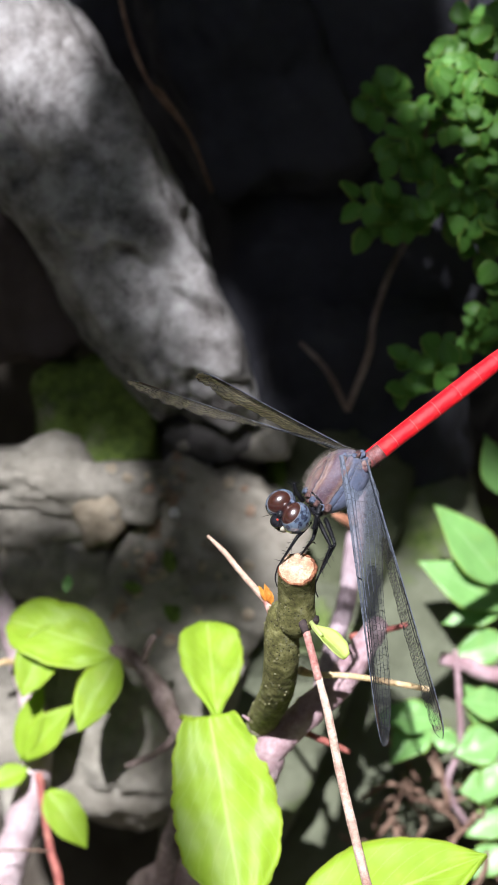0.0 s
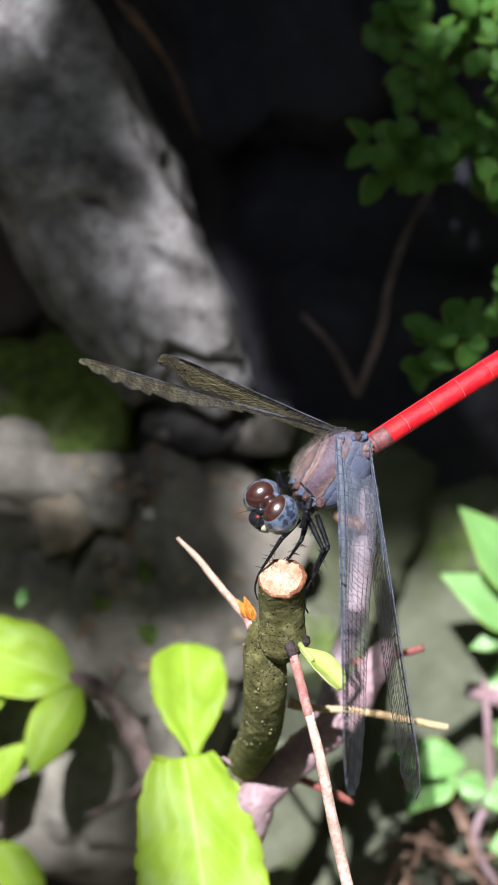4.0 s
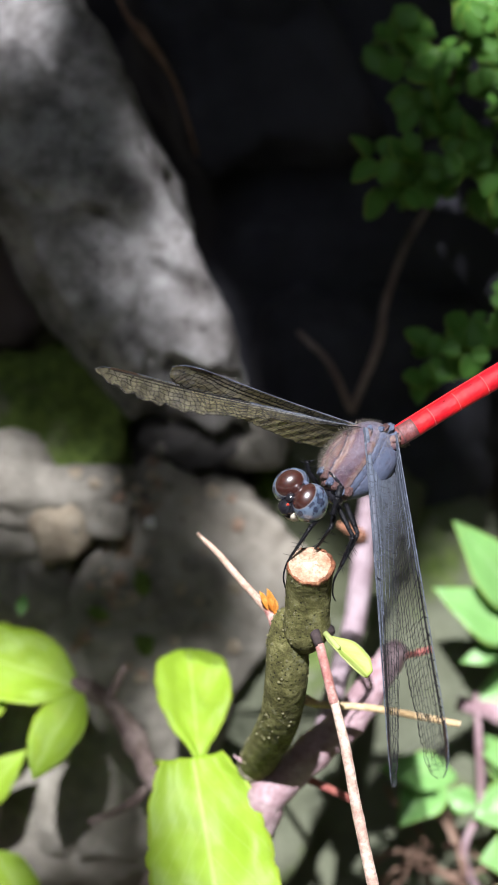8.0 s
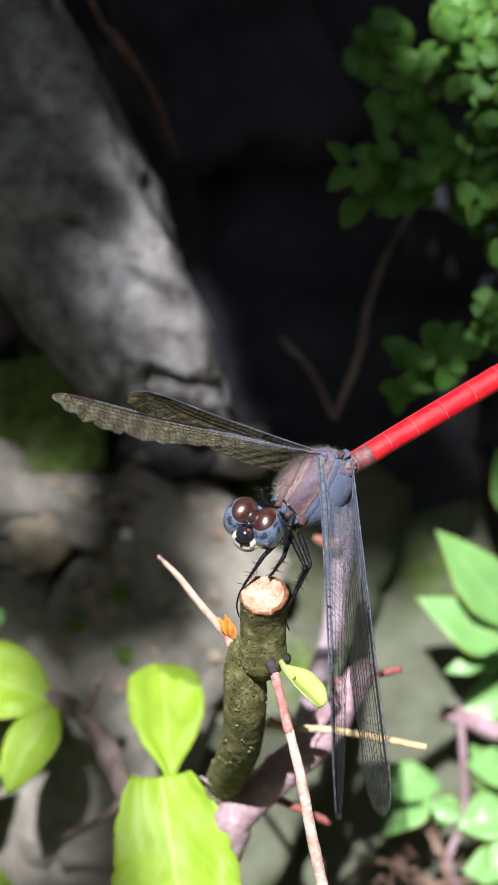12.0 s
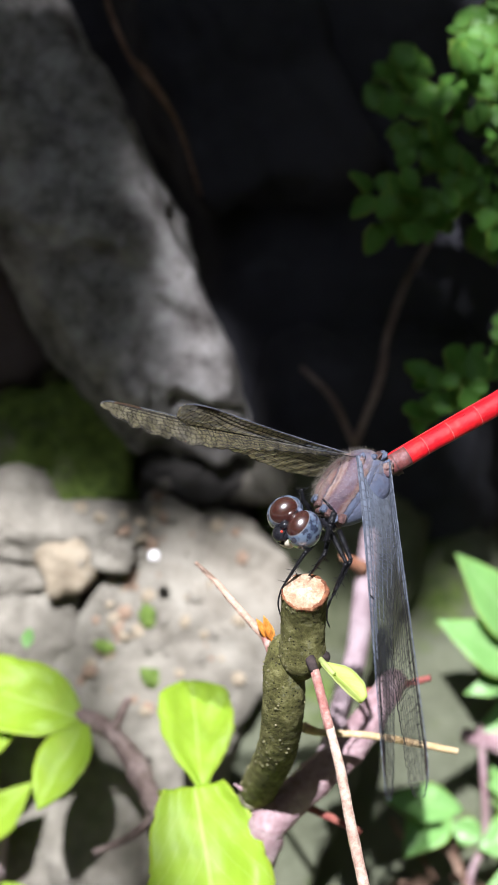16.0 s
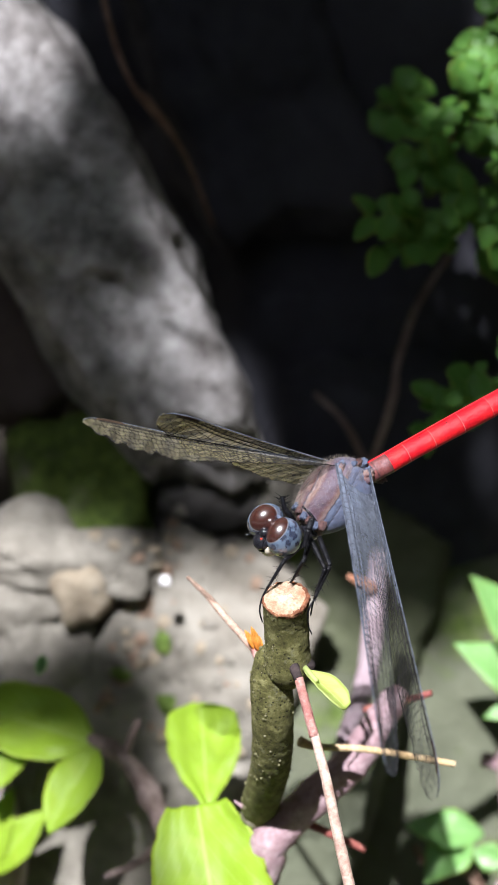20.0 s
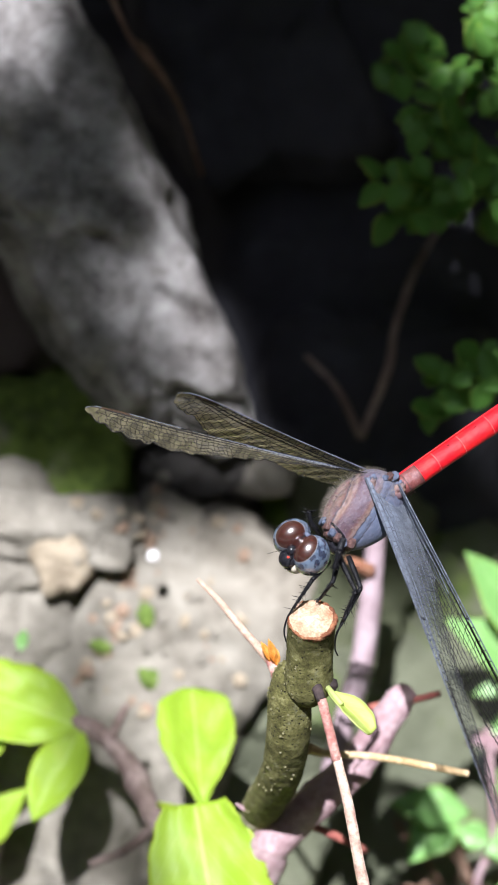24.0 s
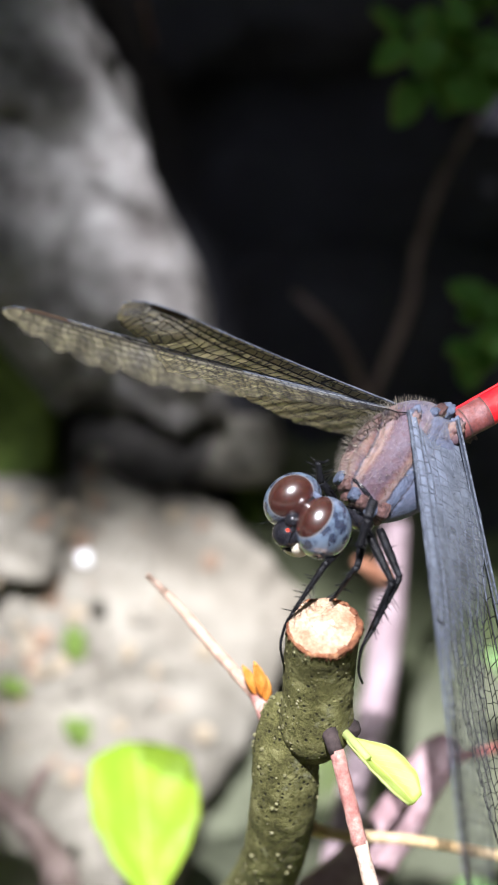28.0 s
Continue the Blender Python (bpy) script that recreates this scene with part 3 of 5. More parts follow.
under(part("twig_end", stem(with_r([(10.6, -17.7, 22.8), (17.7, -19.1, 22.6)], [0.42, 0.38]), n=14, rough=0.12, freq=1500), M_STRAW), stick)
under(part("leaf_stalk", stem(with_r([(1.5, -7.1, 5), (2.1, -7.6, 2.5), (3.0, -8.6, 1.5)], [0.35, 0.3, 0.28]), n=8, seg=8), M_LEAF_Y), stick)
leaf(stick, (1.8, -7.5, 3), (6.1, -10.9, 0.5), 2.8, M_LEAF_Y, (0.45, 0.55, -0.75), fold=0.6, droop=0.12, shape=(0.2, 0.5, 0.8, 1.0, 1.0, 0.9, 0.5), label="small folded new leaf")

# ---- mauve branch behind ----
mauve = base("mauve_branch", "smooth mauve branch with a pale upright shoot", "branch", at((-10, -60, 50)))
under(part("limb", stem(with_r([(12, -11.6, 34.2), (10.4, -12.8, 33.2), (5.7, -19.4, 31.3), (0.4, -23.8, 30.3), (-4, -28.2, 30.3), (-5.5, -32.6, 32.3), (-16, -50, 43), (-18, -110, 66), (-18, -180, 92), (-18, -260, 128)], [1.3, 1.75, 2.1, 2.2, 2.3, 2.2, 2.6, 3.2, 4, 4.5]), n=90, seg=20, rough=0.13, freq=600), M_BARK_PINK), mauve)
under(part("pale_shoot", stem(with_r([(9.5, 6.0, 56), (8.5, -3.3, 55), (7.4, -10.4, 54), (5.3, -16.4, 50), (2.4, -24.4, 40)], [1.1, 1.45, 1.45, 1.4, 1.3]), n=40, seg=14, rough=0.07, freq=500), M_SHOOT, None, "pale lilac-grey upright shoot"), mauve)
under(part("shoot_stub", stem(with_r([(8.5, 1.0, 54), (6.8, 2.0, 52), (5.5, 2.7, 51)], [0.9, 0.7, 0.3]), n=10, seg=10), M_ORANGE, None, "short orange-red stub"), mauve)
under(part("red_twig", stem(with_r([(7.4, -13.4, 35.2), (11.4, -12.5, 33.2), (15.4, -11.4, 32.3)], [0.55, 0.42, 0.4]), n=14, rough=0.15, freq=1200), M_RED, None, "thin orange-red twig"), mauve)
under(part("red_twig", stem(with_r([(0.4, -26.5, 33.2), (7, -29.9, 35.2)], [0.5, 0.45]), n=12, rough=0.15, freq=1200), M_RED, None, "thin dull red twig"), mauve)
under(part("thorn", stem(with_r([(-6.5, -24.2, 28.3), (-8, -23.2, 28.3)], [0.4, 0.1]), n=6, seg=6), M_BARK_PINK), mauve)

# ---- leafy branch ----
leafy = base("leafy_branch", "knotty grey-brown branch with lime-green leaves", "branch", at((-30, -60, 60)))
under(part("limb", stem(with_r([(-28.1, -17.1, 53), (-25.6, -18.3, 52), (-23.4, -19.6, 51), (-20.5, -23.4, 50), (-18.3, -27.9, 48), (-12.7, -35.6, 46), (-20, -50, 50), (-20, -110, 68), (-18, -180, 92), (-16, -260, 128)], [0.8, 1.35, 1.15, 1.5, 1.35, 1.8, 2, 3, 4, 4.5]), n=110, seg=18, rough=0.28, freq=520), M_BARK_GREY), leafy)
under(part("stub", stem(with_r([(-23.4, -19.3, 51), (-22.3, -16.8, 50), (-21.3, -14.8, 50)], [0.7, 0.55, 0.45]), n=10, seg=9, rough=0.2), M_BARK_GREY), leafy)
under(part("dead_twig", stem(with_r([(-17.8, -28.2, 48), (-19.3, -30.5, 48.5), (-21.9, -32.5, 49), (-26.0, -34.2, 49.5)], [0.8, 0.62, 0.55, 0.45]), n=24, rough=0.14), M_BARK_GREY, None, "bare dead twig"), leafy)
under(part("limb", stem(with_r([(-25.1, -53.7, 52), (-19.8, -49.4, 50), (-15.8, -46.3, 47), (-11.1, -42.3, 46)], [2.1, 1.9, 1.7, 1.6]), n=24, seg=14, rough=0.25, freq=600), M_BARK_GREY), leafy)
under(part("leaf_stalk", stem(with_r([(-17.4, -26.5, 47), (-14.6, -26.4, 44), (-12.0, -25.5, 40)], [0.4, 0.32, 0.3]), n=10, seg=8), M_LEAF), leafy)
leaf(leafy, (-12.0, -25.6, 40), (-13.4, -12.4, 49), 9.3, M_LEAF, (0.12, 0.5, -1), shape=(0.1, 0.3, 0.58, 0.8, 0.95, 1.0, 0.98, 0.85, 0.28), fold=0.26, droop=0.04, wave=0.09, seed=2, nx=34, ny=14)
leaf(leafy, (-12.7, -24.0, 33), (-8.2, -49.0, 20), 14.3, M_LEAF, (-0.12, 0.55, -1), shape=(0.5, 0.85, 0.97, 1.06, 1.0, 0.75, 0.0), fold=0.16, droop=0.04, wave=0.08, nick=0.08, seed=4, nx=52, ny=22, label="broad leaf with a nibbled edge")
leaf(leafy, (-27.3, -17.7, 52), (-43.6, -12.0, 55), 10.4, M_LEAF, (0.05, 0.6, -1), shape=(0.12, 0.55, 0.85, 0.98, 1.03, 1.0, 0.95, 0.8, 0.28), droop=0.1, fold=0.12, wave=0.09, seed=5, nx=34, ny=14)
leaf(leafy, (-26.9, -17.7, 52), (-32.7, -28.0, 46), 6.6, M_LEAF, (-0.1, 0.5, -1), seed=6, droop=0.05, wave=0.09)
leaf(leafy, (-37.0, -13.4, 55), (-41.5, -23.9, 52), 6.6, M_LEAF, (0.1, 0.5, -1), seed=7, droop=0.05)
leaf(leafy, (-35.0, -9.0, 57), (-34.5, -6.2, 58), 1.6, M_LEAF_P, (0.1, 0.5, -1), seed=8, nx=8, ny=5)
leaf(leafy, (-1.4, -51.6, 20), (24.3, -40.0, 16), 15.5, M_LEAF, (0.1, 0.75, -0.85), shape=(0.3, 0.75, 1.0, 1.0, 0.82, 0.5, 0.0), fold=0.14, droop=0.05, seed=9, nx=26, ny=14)
under(part("leaf_stalk", stem(with_r([(-1.4, -51.6, 20), (-5.5, -59.8, 30), (-10, -75, 46)], [0.4, 0.45, 0.5]), n=10, seg=8), M_LEAF), leafy)

# ---- upright stem with red shoots, at the bank's foot ----
upright = base("upright_stem", "pale mauve-grey upright stem with red shoots", "stem", at((-50, -60, 66)))
under(part("limb", stem(with_r([(-50.4, -4.5, 70), (-46.4, -11.0, 68), (-43.7, -18.7, 66), (-41.7, -26.7, 66), (-40.5, -33.8, 66), (-42.5, -42.6, 66), (-45.0, -49.9, 67), (-47.1, -57.3, 68), (-50, -80, 74), (-50, -140, 88), (-48, -240, 125)], [1.6, 1.8, 1.9, 2.0, 2.1, 2.6, 2.7, 2.8, 3, 3.6, 4.4]), n=70, seg=16, rough=0.15, freq=500), M_BARK_PALE), upright)
under(part("red_shoot", stem(with_r([(-40.4, -37.4, 62), (-39.4, -43.2, 60), (-38.4, -49.1, 59), (-37.0, -56.7, 58), (-38, -90, 66)], [0.7, 0.6, 0.65, 0.7, 0.8]), n=30, rough=0.14, freq=900), M_RED), upright)
under(part("dead_twig", stem(with_r([(-46.9, -20.4, 60), (-44.7, -19.9, 61), (-42.6, -21.1, 64)], [0.4, 0.5, 0.6]), n=10), M_STRAW), upright)
under(part("thread_twig", stem(with_r([(-46.9, -48.5, 58), (-42.6, -48.4, 58), (-38.5, -48.8, 58.5)], [0.16, 0.16, 0.18]), n=10, seg=6), M_DRY), upright)
leaf(upright, (-42.3, -34.8, 60), (-35.4, -26.3, 57), 5.4, M_LEAF, (0, 0.5, -1), seed=11, shape=(0.2, 0.6, 0.9, 1.0, 0.8, 0.45, 0.0))
leaf(upright, (-42.8, -35.4, 61), (-40.3, -23.8, 58), 4.6, M_LEAF, (-0.3, 0.5, -1), seed=12)
leaf(upright, (-38.8, -39.7, 60), (-32.8, -47.7, 57), 5.6, M_LEAF, (0, 0.5, -1), seed=13, shape=(0.2, 0.8, 1.0, 1.0, 0.9, 0.5, 0.0))
leaf(upright, (-41.8, -36.5, 61), (-47.5, -38.1, 58), 3.8, M_LEAF, (0, 0.6, -1), seed=14)

# ---- pointed-leaved plant ----
herb = base("leafy_herb", "low herb with pointed bright green leaves and red stems", "plant", at((43.8, -57.5, 78.1)))
under(part("stem", stem(with_r([(22.3, -22.1, 72.3), (26.7, -23.2, 71.3), (32.7, -24.9, 70.3), (60.3, -26.5, 72.3), (64.1, -76.9, 99.4)], [1.0, 1.3, 1.3, 1.4, 1.4]), n=24, rough=0.15, freq=500), M_BARK_PINK), herb)
under(part("stem", stem(with_r([(24.6, -20.6, 70.3), (25, -27.7, 70.3), (25.3, -36, 72.3), (24.1, -45.7, 76.1), (38.9, -67.2, 93.6)], [0.4, 0.5, 0.5, 0.55, 0.6]), n=30, rough=0.1), M_BARK_PINK), herb)
HERB = [
    ((32.5, -11, 70.3), (22.2, 2.6, 66.4), 6.0), ((32.7, -14.1, 70.3), (19.4, -6.1, 68.4), 5.6), ((32.9, -13.9, 72.3), (22.7, -16.1, 70.3), 3.6),
    ((33, -19.2, 72.3), (24, -21.8, 70.3), 4.6), ((33, 2.8, 74.2), (29.9, 12.7, 70.3), 4), ((22.2, -32.2, 72.3), (11.9, -30.3, 70.3), 4.6),
    ((20.4, -31.9, 72.3), (14, -37.6, 68.4), 5), ((32.8, -29.9, 72.3), (25.6, -28.5, 70.3), 4.4), ((31.9, -35.2, 72.3), (24.3, -37, 70.3), 5.4),
    ((31.2, -33.8, 74.2), (26.5, -26.6, 72.3), 4.2), ((25, -36, 72.3), (20.4, -34.2, 72.3), 3), ((31.8, -42.4, 72.3), (25.1, -42.8, 70.3), 4.6),
    ((33.1, -46.9, 72.3), (25.8, -49.9, 70.3), 4.2), ((31.6, -52.2, 72.3), (26.6, -56.7, 70.3), 4.2), ((32.5, -38.4, 70.3), (28, -44.2, 68.4), 4),
]
for k, (a, b, w) in enumerate(HERB):
    leaf(herb, a, b, w * 1.3, M_LEAF_P, (random.uniform(-0.3, 0.3), random.uniform(0.2, 0.6), -1), seed=20 + k, fold=0.15, droop=0.1, shape=(0.1, 0.6, 0.95, 1.0, 0.75, 0.4, 0.0), nx=14, ny=8)
roots = base("dry_roots", "tangle of dry brown roots and dead stalks", "roots", at((43.8, -67.2, 84.9)))
rr = random.Random(8)
for k in range(34):
    a = (22.3, -47.9, 78.1)
    p = [a[0] + rr.uniform(-9, 10), a[1] + rr.uniform(-9, 7), 76 + rr.uniform(-6, 6)]
    pts = []
    way = rr.uniform(0, 2 * math.pi)
    for j in range(5):
        pts.append((*p, rr.uniform(0.25, 0.55)))
        way += rr.uniform(-0.7, 0.7)
        p = [p[0] + 2.6 * math.cos(way), p[1] + 2.6 * math.sin(way), p[2] + rr.uniform(-1.5, 1.5)]
    under(part("root", stem(pts, n=14, seg=7, rough=0.2, freq=900), M_DRY), roots)

# ---- small-leaved creeper on the bank ----
creeper = base("creeper", "small-leaved green creeper hanging on the dark bank", "creeper", at((42.1, 29.5, 75.8)))
TUFTS = [(26.3, 61, 49.8), (28.4, 57.5, 51.6), (22.5, 48.5, 49.8), (27.4, 47.6, 50.7), (15, 45, 53.4), (13.5, 49, 55.3), (23.8, 69.1, 53.4), (28.5, 72.1, 55.3), (17.7, 57.8, 53.4), (19, 54.6, 55.3), (14.2, 65.6, 60.9), (21, 25.1, 49.8), (30.7, 32.5, 57.2), (29.4, 42.5, 55.3), (29.8, 65.9, 51.6), (30.6, 52.2, 53.4), (21.1, 62.6, 57.2), (27.6, 27.5, 62.8), (32.9, 74, 57.2), (32.3, 60.4, 53.4), (17.5, 22.5, 53.4)]
rc = random.Random(5)
small = [part("leaf", leaf_mesh(0.0032, 0.0028, shape=(0.35, 0.85, 1.0, 1.0, 0.85, 0.55, 0.1), fold=0.2, droop=0.2, wave=0.1, seed=40 + k, nx=8, ny=6), M_LEAF_FIG) for k in range(4)]
made = []
for tuft in TUFTS:
    for k in range(rc.randint(14, 20)):
        made.append((tuft[0] + max(-3.6, rc.gauss(0, 1.9)), tuft[1] + rc.gauss(0, 1.9), tuft[2] + rc.uniform(-3, 4), 1.0))
for k in range(60):
    a, b = (19.5, 78.3, 62.8), (32.6, 40, 62.8)
    f = rc.random()
    made.append((rc.uniform(a[0] + 3 + 4 * f, b[0] + 6), b[1] + (a[1] - b[1]) * f, rc.uniform(62, 76), 1.1))
mass = bmesh.new()
for k, (x, u, d, s) in enumerate(made):
    f = (RIGHT * rc.uniform(-0.9, 0.9) + UPWARD * rc.uniform(-0.2, 1.2) - AWAY).normalized()
    w = rc.uniform(0, 2 * math.pi)
    x1 = RIGHT * math.cos(w) + UPWARD * math.sin(w)
    m = frame_of(at((x, u, d)), at((x, u, d)) + x1 * 0.01, f) @ Matrix.Scale(s * rc.uniform(0.55, 1.3), 4)
    if k % 2 or k < 4:
        ob = small[k % 4] if k < 4 else new("leaf", small[k % 4].data)
        ob.matrix_world = m
        under(ob, creeper)
    else:
        first = len(mass.verts)
        mass.from_mesh(small[k % 4].data)
        mass.verts.ensure_lookup_table()
        for v in mass.verts[first:]:
            v.co = m @ v.co
tagged(under(part("leaf_mass", mass, M_LEAF_FIG), creeper), kind="stuff")
for k in range(9):
    tuft = TUFTS[(k * 3) % len(TUFTS)]
    pts = [(tuft[0], tuft[1], tuft[2] + 3, 0.25), (tuft[0] + 3, tuft[1] + 9, tuft[2] + 8, 0.35), (tuft[0] + 8, tuft[1] + 22, 98, 0.45), (tuft[0] + 12, tuft[1] + 40, 112, 0.5)]
    under(part("vine", stem(pts, n=18, seg=7, rough=0.15), M_DRY), creeper)
under(part("vine", stem(with_r([(8.4, 17.1, 73.9), (11.7, 26, 68.4), (12.6, 31.1, 68.4), (15.4, 38.9, 70.2), (20.2, 46.8, 75.8)], [0.5, 0.6, 0.5, 0.5, 0.4]), n=24, seg=8, rough=0.15), M_BARK_GREY), creeper)
under(part("vine", stem(with_r([(8.4, 17.1, 73.9), (5.2, 23.5, 70.2), (1.3, 27.8, 73.9)], [0.5, 0.5, 0.4]), n=14, seg=8, rough=0.15), M_BARK_GREY), creeper)

# ---- root hanging over the long boulder ----
hang = base("hanging_root", "thin brown root hanging beside the long boulder", "root", at((-18.3, 57.3, 66.4)))
under(part("strand", stem(with_r([(-25.1, 80.6, 60.9), (-23.4, 73.7, 59.1), (-20.9, 67.6, 57.2), (-18.9, 65.2, 57.2), (-15, 59.6, 62.8), (-12.3, 51.9, 75.8)], [0.35, 0.4, 0.4, 0.7, 0.35, 0.3]), n=30, seg=9, rough=0.2), M_DRY), hang)

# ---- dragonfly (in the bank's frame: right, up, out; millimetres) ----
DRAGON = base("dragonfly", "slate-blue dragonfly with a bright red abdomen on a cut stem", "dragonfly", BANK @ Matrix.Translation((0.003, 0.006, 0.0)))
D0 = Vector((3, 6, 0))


def dv(p):
    return (Vector(p) - D0) * 0.001


def ld(p):
    return dv((p[0], p[1], -p[2]))


def axes_of(f, l):
    """A turn whose x is ahead, y to the animal's left, z its top."""
    f = Vector(f).normalized()
    l = Vector(l)
    l = (l - f * l.dot(f)).normalized()
    return Matrix((f, l, f.cross(l))).transposed().to_4x4()


e = Mat("compound_eye", 0.5, spec=0.2)
e.b.inputs["Coat Weight"].default_value = 1.0
e.b.inputs["Coat Roughness"].default_value = 0.23
e.b.inputs["Coat IOR"].default_value = 2.5
up_down = e.math("ADD", e.math("ADD", e.math("MULTIPLY", e.axis(2), 150.0), e.math("ADD", e.math("MULTIPLY", e.axis(1), -38.0), e.math("MULTIPLY", e.axis(0), 30.0))), 0.5)
blue = e.mix(e.ramp(e.noise(1150, 3, 0.55), [(0.46, (0, 0, 0)), (0.58, (1, 1, 1))]), (0.13, 0.18, 0.26), (0.03, 0.04, 0.075))
blue = e.mix(e.ramp(up_down, [(0.0, (1, 1, 1)), (0.3, (0, 0, 0))]), blue, (0.24, 0.29, 0.35))
cap = e.mix(e.ramp(e.noise(4000, 2, 0.5), [(0.3, (0, 0, 0)), (0.7, (1, 1, 1))]), (0.026, 0.0065, 0.005), (0.05, 0.011, 0.008))
blue = e.mix(e.ramp(up_down, [(0.715, (0, 0, 0)), (0.725, (1, 1, 1))]), blue, (0.16, 0.17, 0.19))
e.color(e.mix(e.ramp(up_down, [(0.73, (0, 0, 0)), (0.74, (1, 1, 1))]), blue, cap))
M_EYE = e.bump(e.noise(9000, 1, 0.5), 0.1, 0.00002).m
e = Mat("slate_purple_cuticle", 0.5, spec=0.4)
# slanting bands of pinkish brown and slate blue, with dark seams between them
wob = e.math("MULTIPLY", e.math("SUBTRACT", e.noise(480, 4, 0.6), 0.5), 0.13)
band = e.math("ADD", e.math("MULTIPLY", e.axis(2), 138.0), e.math("ADD", e.math("MULTIPLY", e.axis(0), 53.0), e.math("MULTIPLY", e.axis(1), -40.0)))
band = e.math("ADD", e.math("ADD", band, 0.4), wob)
RUST, TAN, PURPLE, SLATE, INK = (0.125, 0.06, 0.052), (0.19, 0.12, 0.098), (0.092, 0.055, 0.072), (0.088, 0.11, 0.17), (0.012, 0.01, 0.015)
c = e.ramp(band, [(0.1, SLATE), (0.27, (0.09, 0.11, 0.17)), (0.285, INK), (0.3, SLATE), (0.385, SLATE), (0.4, INK), (0.42, TAN), (0.455, TAN), (0.48, RUST), (0.53, PURPLE), (0.7, PURPLE), (0.735, RUST), (0.75, TAN), (0.79, TAN), (0.81, INK), (0.83, RUST), (0.865, TAN), (0.91, TAN), (0.93, RUST), (0.95, (0.1, 0.085, 0.095))])
streak = e.ramp(e.noise(900, 5, 0.65, dist=0.5), [(0.4, (0, 0, 0)), (0.62, (1, 1, 1))])
c = e.mix(e.math("MULTIPLY", streak, 0.3), c, (0.085, 0.09, 0.135))
rear = e.ramp(e.math("ADD", e.math("MULTIPLY", e.axis(0), -160.0), e.noise(600, 3, 0.5)), [(0.75, (0, 0, 0)), (1.0, (1, 1, 1))])
c = e.mix(e.math("MULTIPLY", rear, 0.6), c, (0.14, 0.15, 0.21))
c = e.mix(e.math("MULTIPLY", e.ramp(e.noise(2600, 5, 0.75), [(0.5, (0, 0, 0)), (0.66, (1, 1, 1))]), 0.28), c, (0.22, 0.21, 0.28))
c = e.mix(e.math("MULTIPLY", e.ramp(e.noise(1500, 5, 0.7), [(0.52, (0, 0, 0)), (0.7, (1, 1, 1))]), 0.7), c, (0.04, 0.03, 0.042))
M_THX = e.color(c).bump(e.noise(2400, 6, 0.75), 0.6, 0.0002).m
M_PLATE = bark("slate_blue_cuticle", (0.04, 0.05, 0.085), (0.1, 0.125, 0.19), (0.19, 0.22, 0.3), scale=500, rough=0.5, spec=0.4)
M_PROTH = bark("reddish_brown_cuticle", (0.025, 0.016, 0.022), (0.12, 0.06, 0.052), (0.19, 0.13, 0.13), scale=1100, rough=0.5, spec=0.4)
M_RED_AB = bark("bright_red_cuticle", (0.36, 0.004, 0.01), (0.54, 0.006, 0.014), (0.68, 0.022, 0.02), scale=380, rough=0.47, bump=0.35, spec=0.3)
M_RED_DULL = bark("dull_red_cuticle", (0.07, 0.03, 0.035), (0.17, 0.05, 0.045), (0.24, 0.13, 0.14), scale=700, rough=0.5, bump=0.3)
M_RED_JOINT = bark("pale_red_joint", (0.5, 0.05, 0.06), (0.62, 0.13, 0.12), (0.7, 0.22, 0.2), scale=500, rough=0.5)
M_BLACK = bark("black_cuticle", (0.006, 0.006, 0.008), (0.014, 0.014, 0.018), (0.022, 0.022, 0.028), scale=900, rough=0.16, bump=0.05, spec=0.5)
M_LEG = bark("black_leg", (0.004, 0.004, 0.005), (0.008, 0.008, 0.01), (0.022, 0.024, 0.03), scale=900, rough=0.4, bump=0.3, spec=0.15)
M_FACE = bark("ivory_face", (0.5, 0.46, 0.38), (0.62, 0.58, 0.48), (0.72, 0.69, 0.6), scale=900, rough=0.4, bump=0.12)
M_HAIR = bark("grey_hair", (0.16, 0.14, 0.12), (0.28, 0.25, 0.21), (0.42, 0.38, 0.33), scale=900)
M_OCELLUS = bark("red_ocellus", (0.5, 0.03, 0.02), (0.65, 0.06, 0.03), (0.75, 0.12, 0.06), scale=900, rough=0.2)


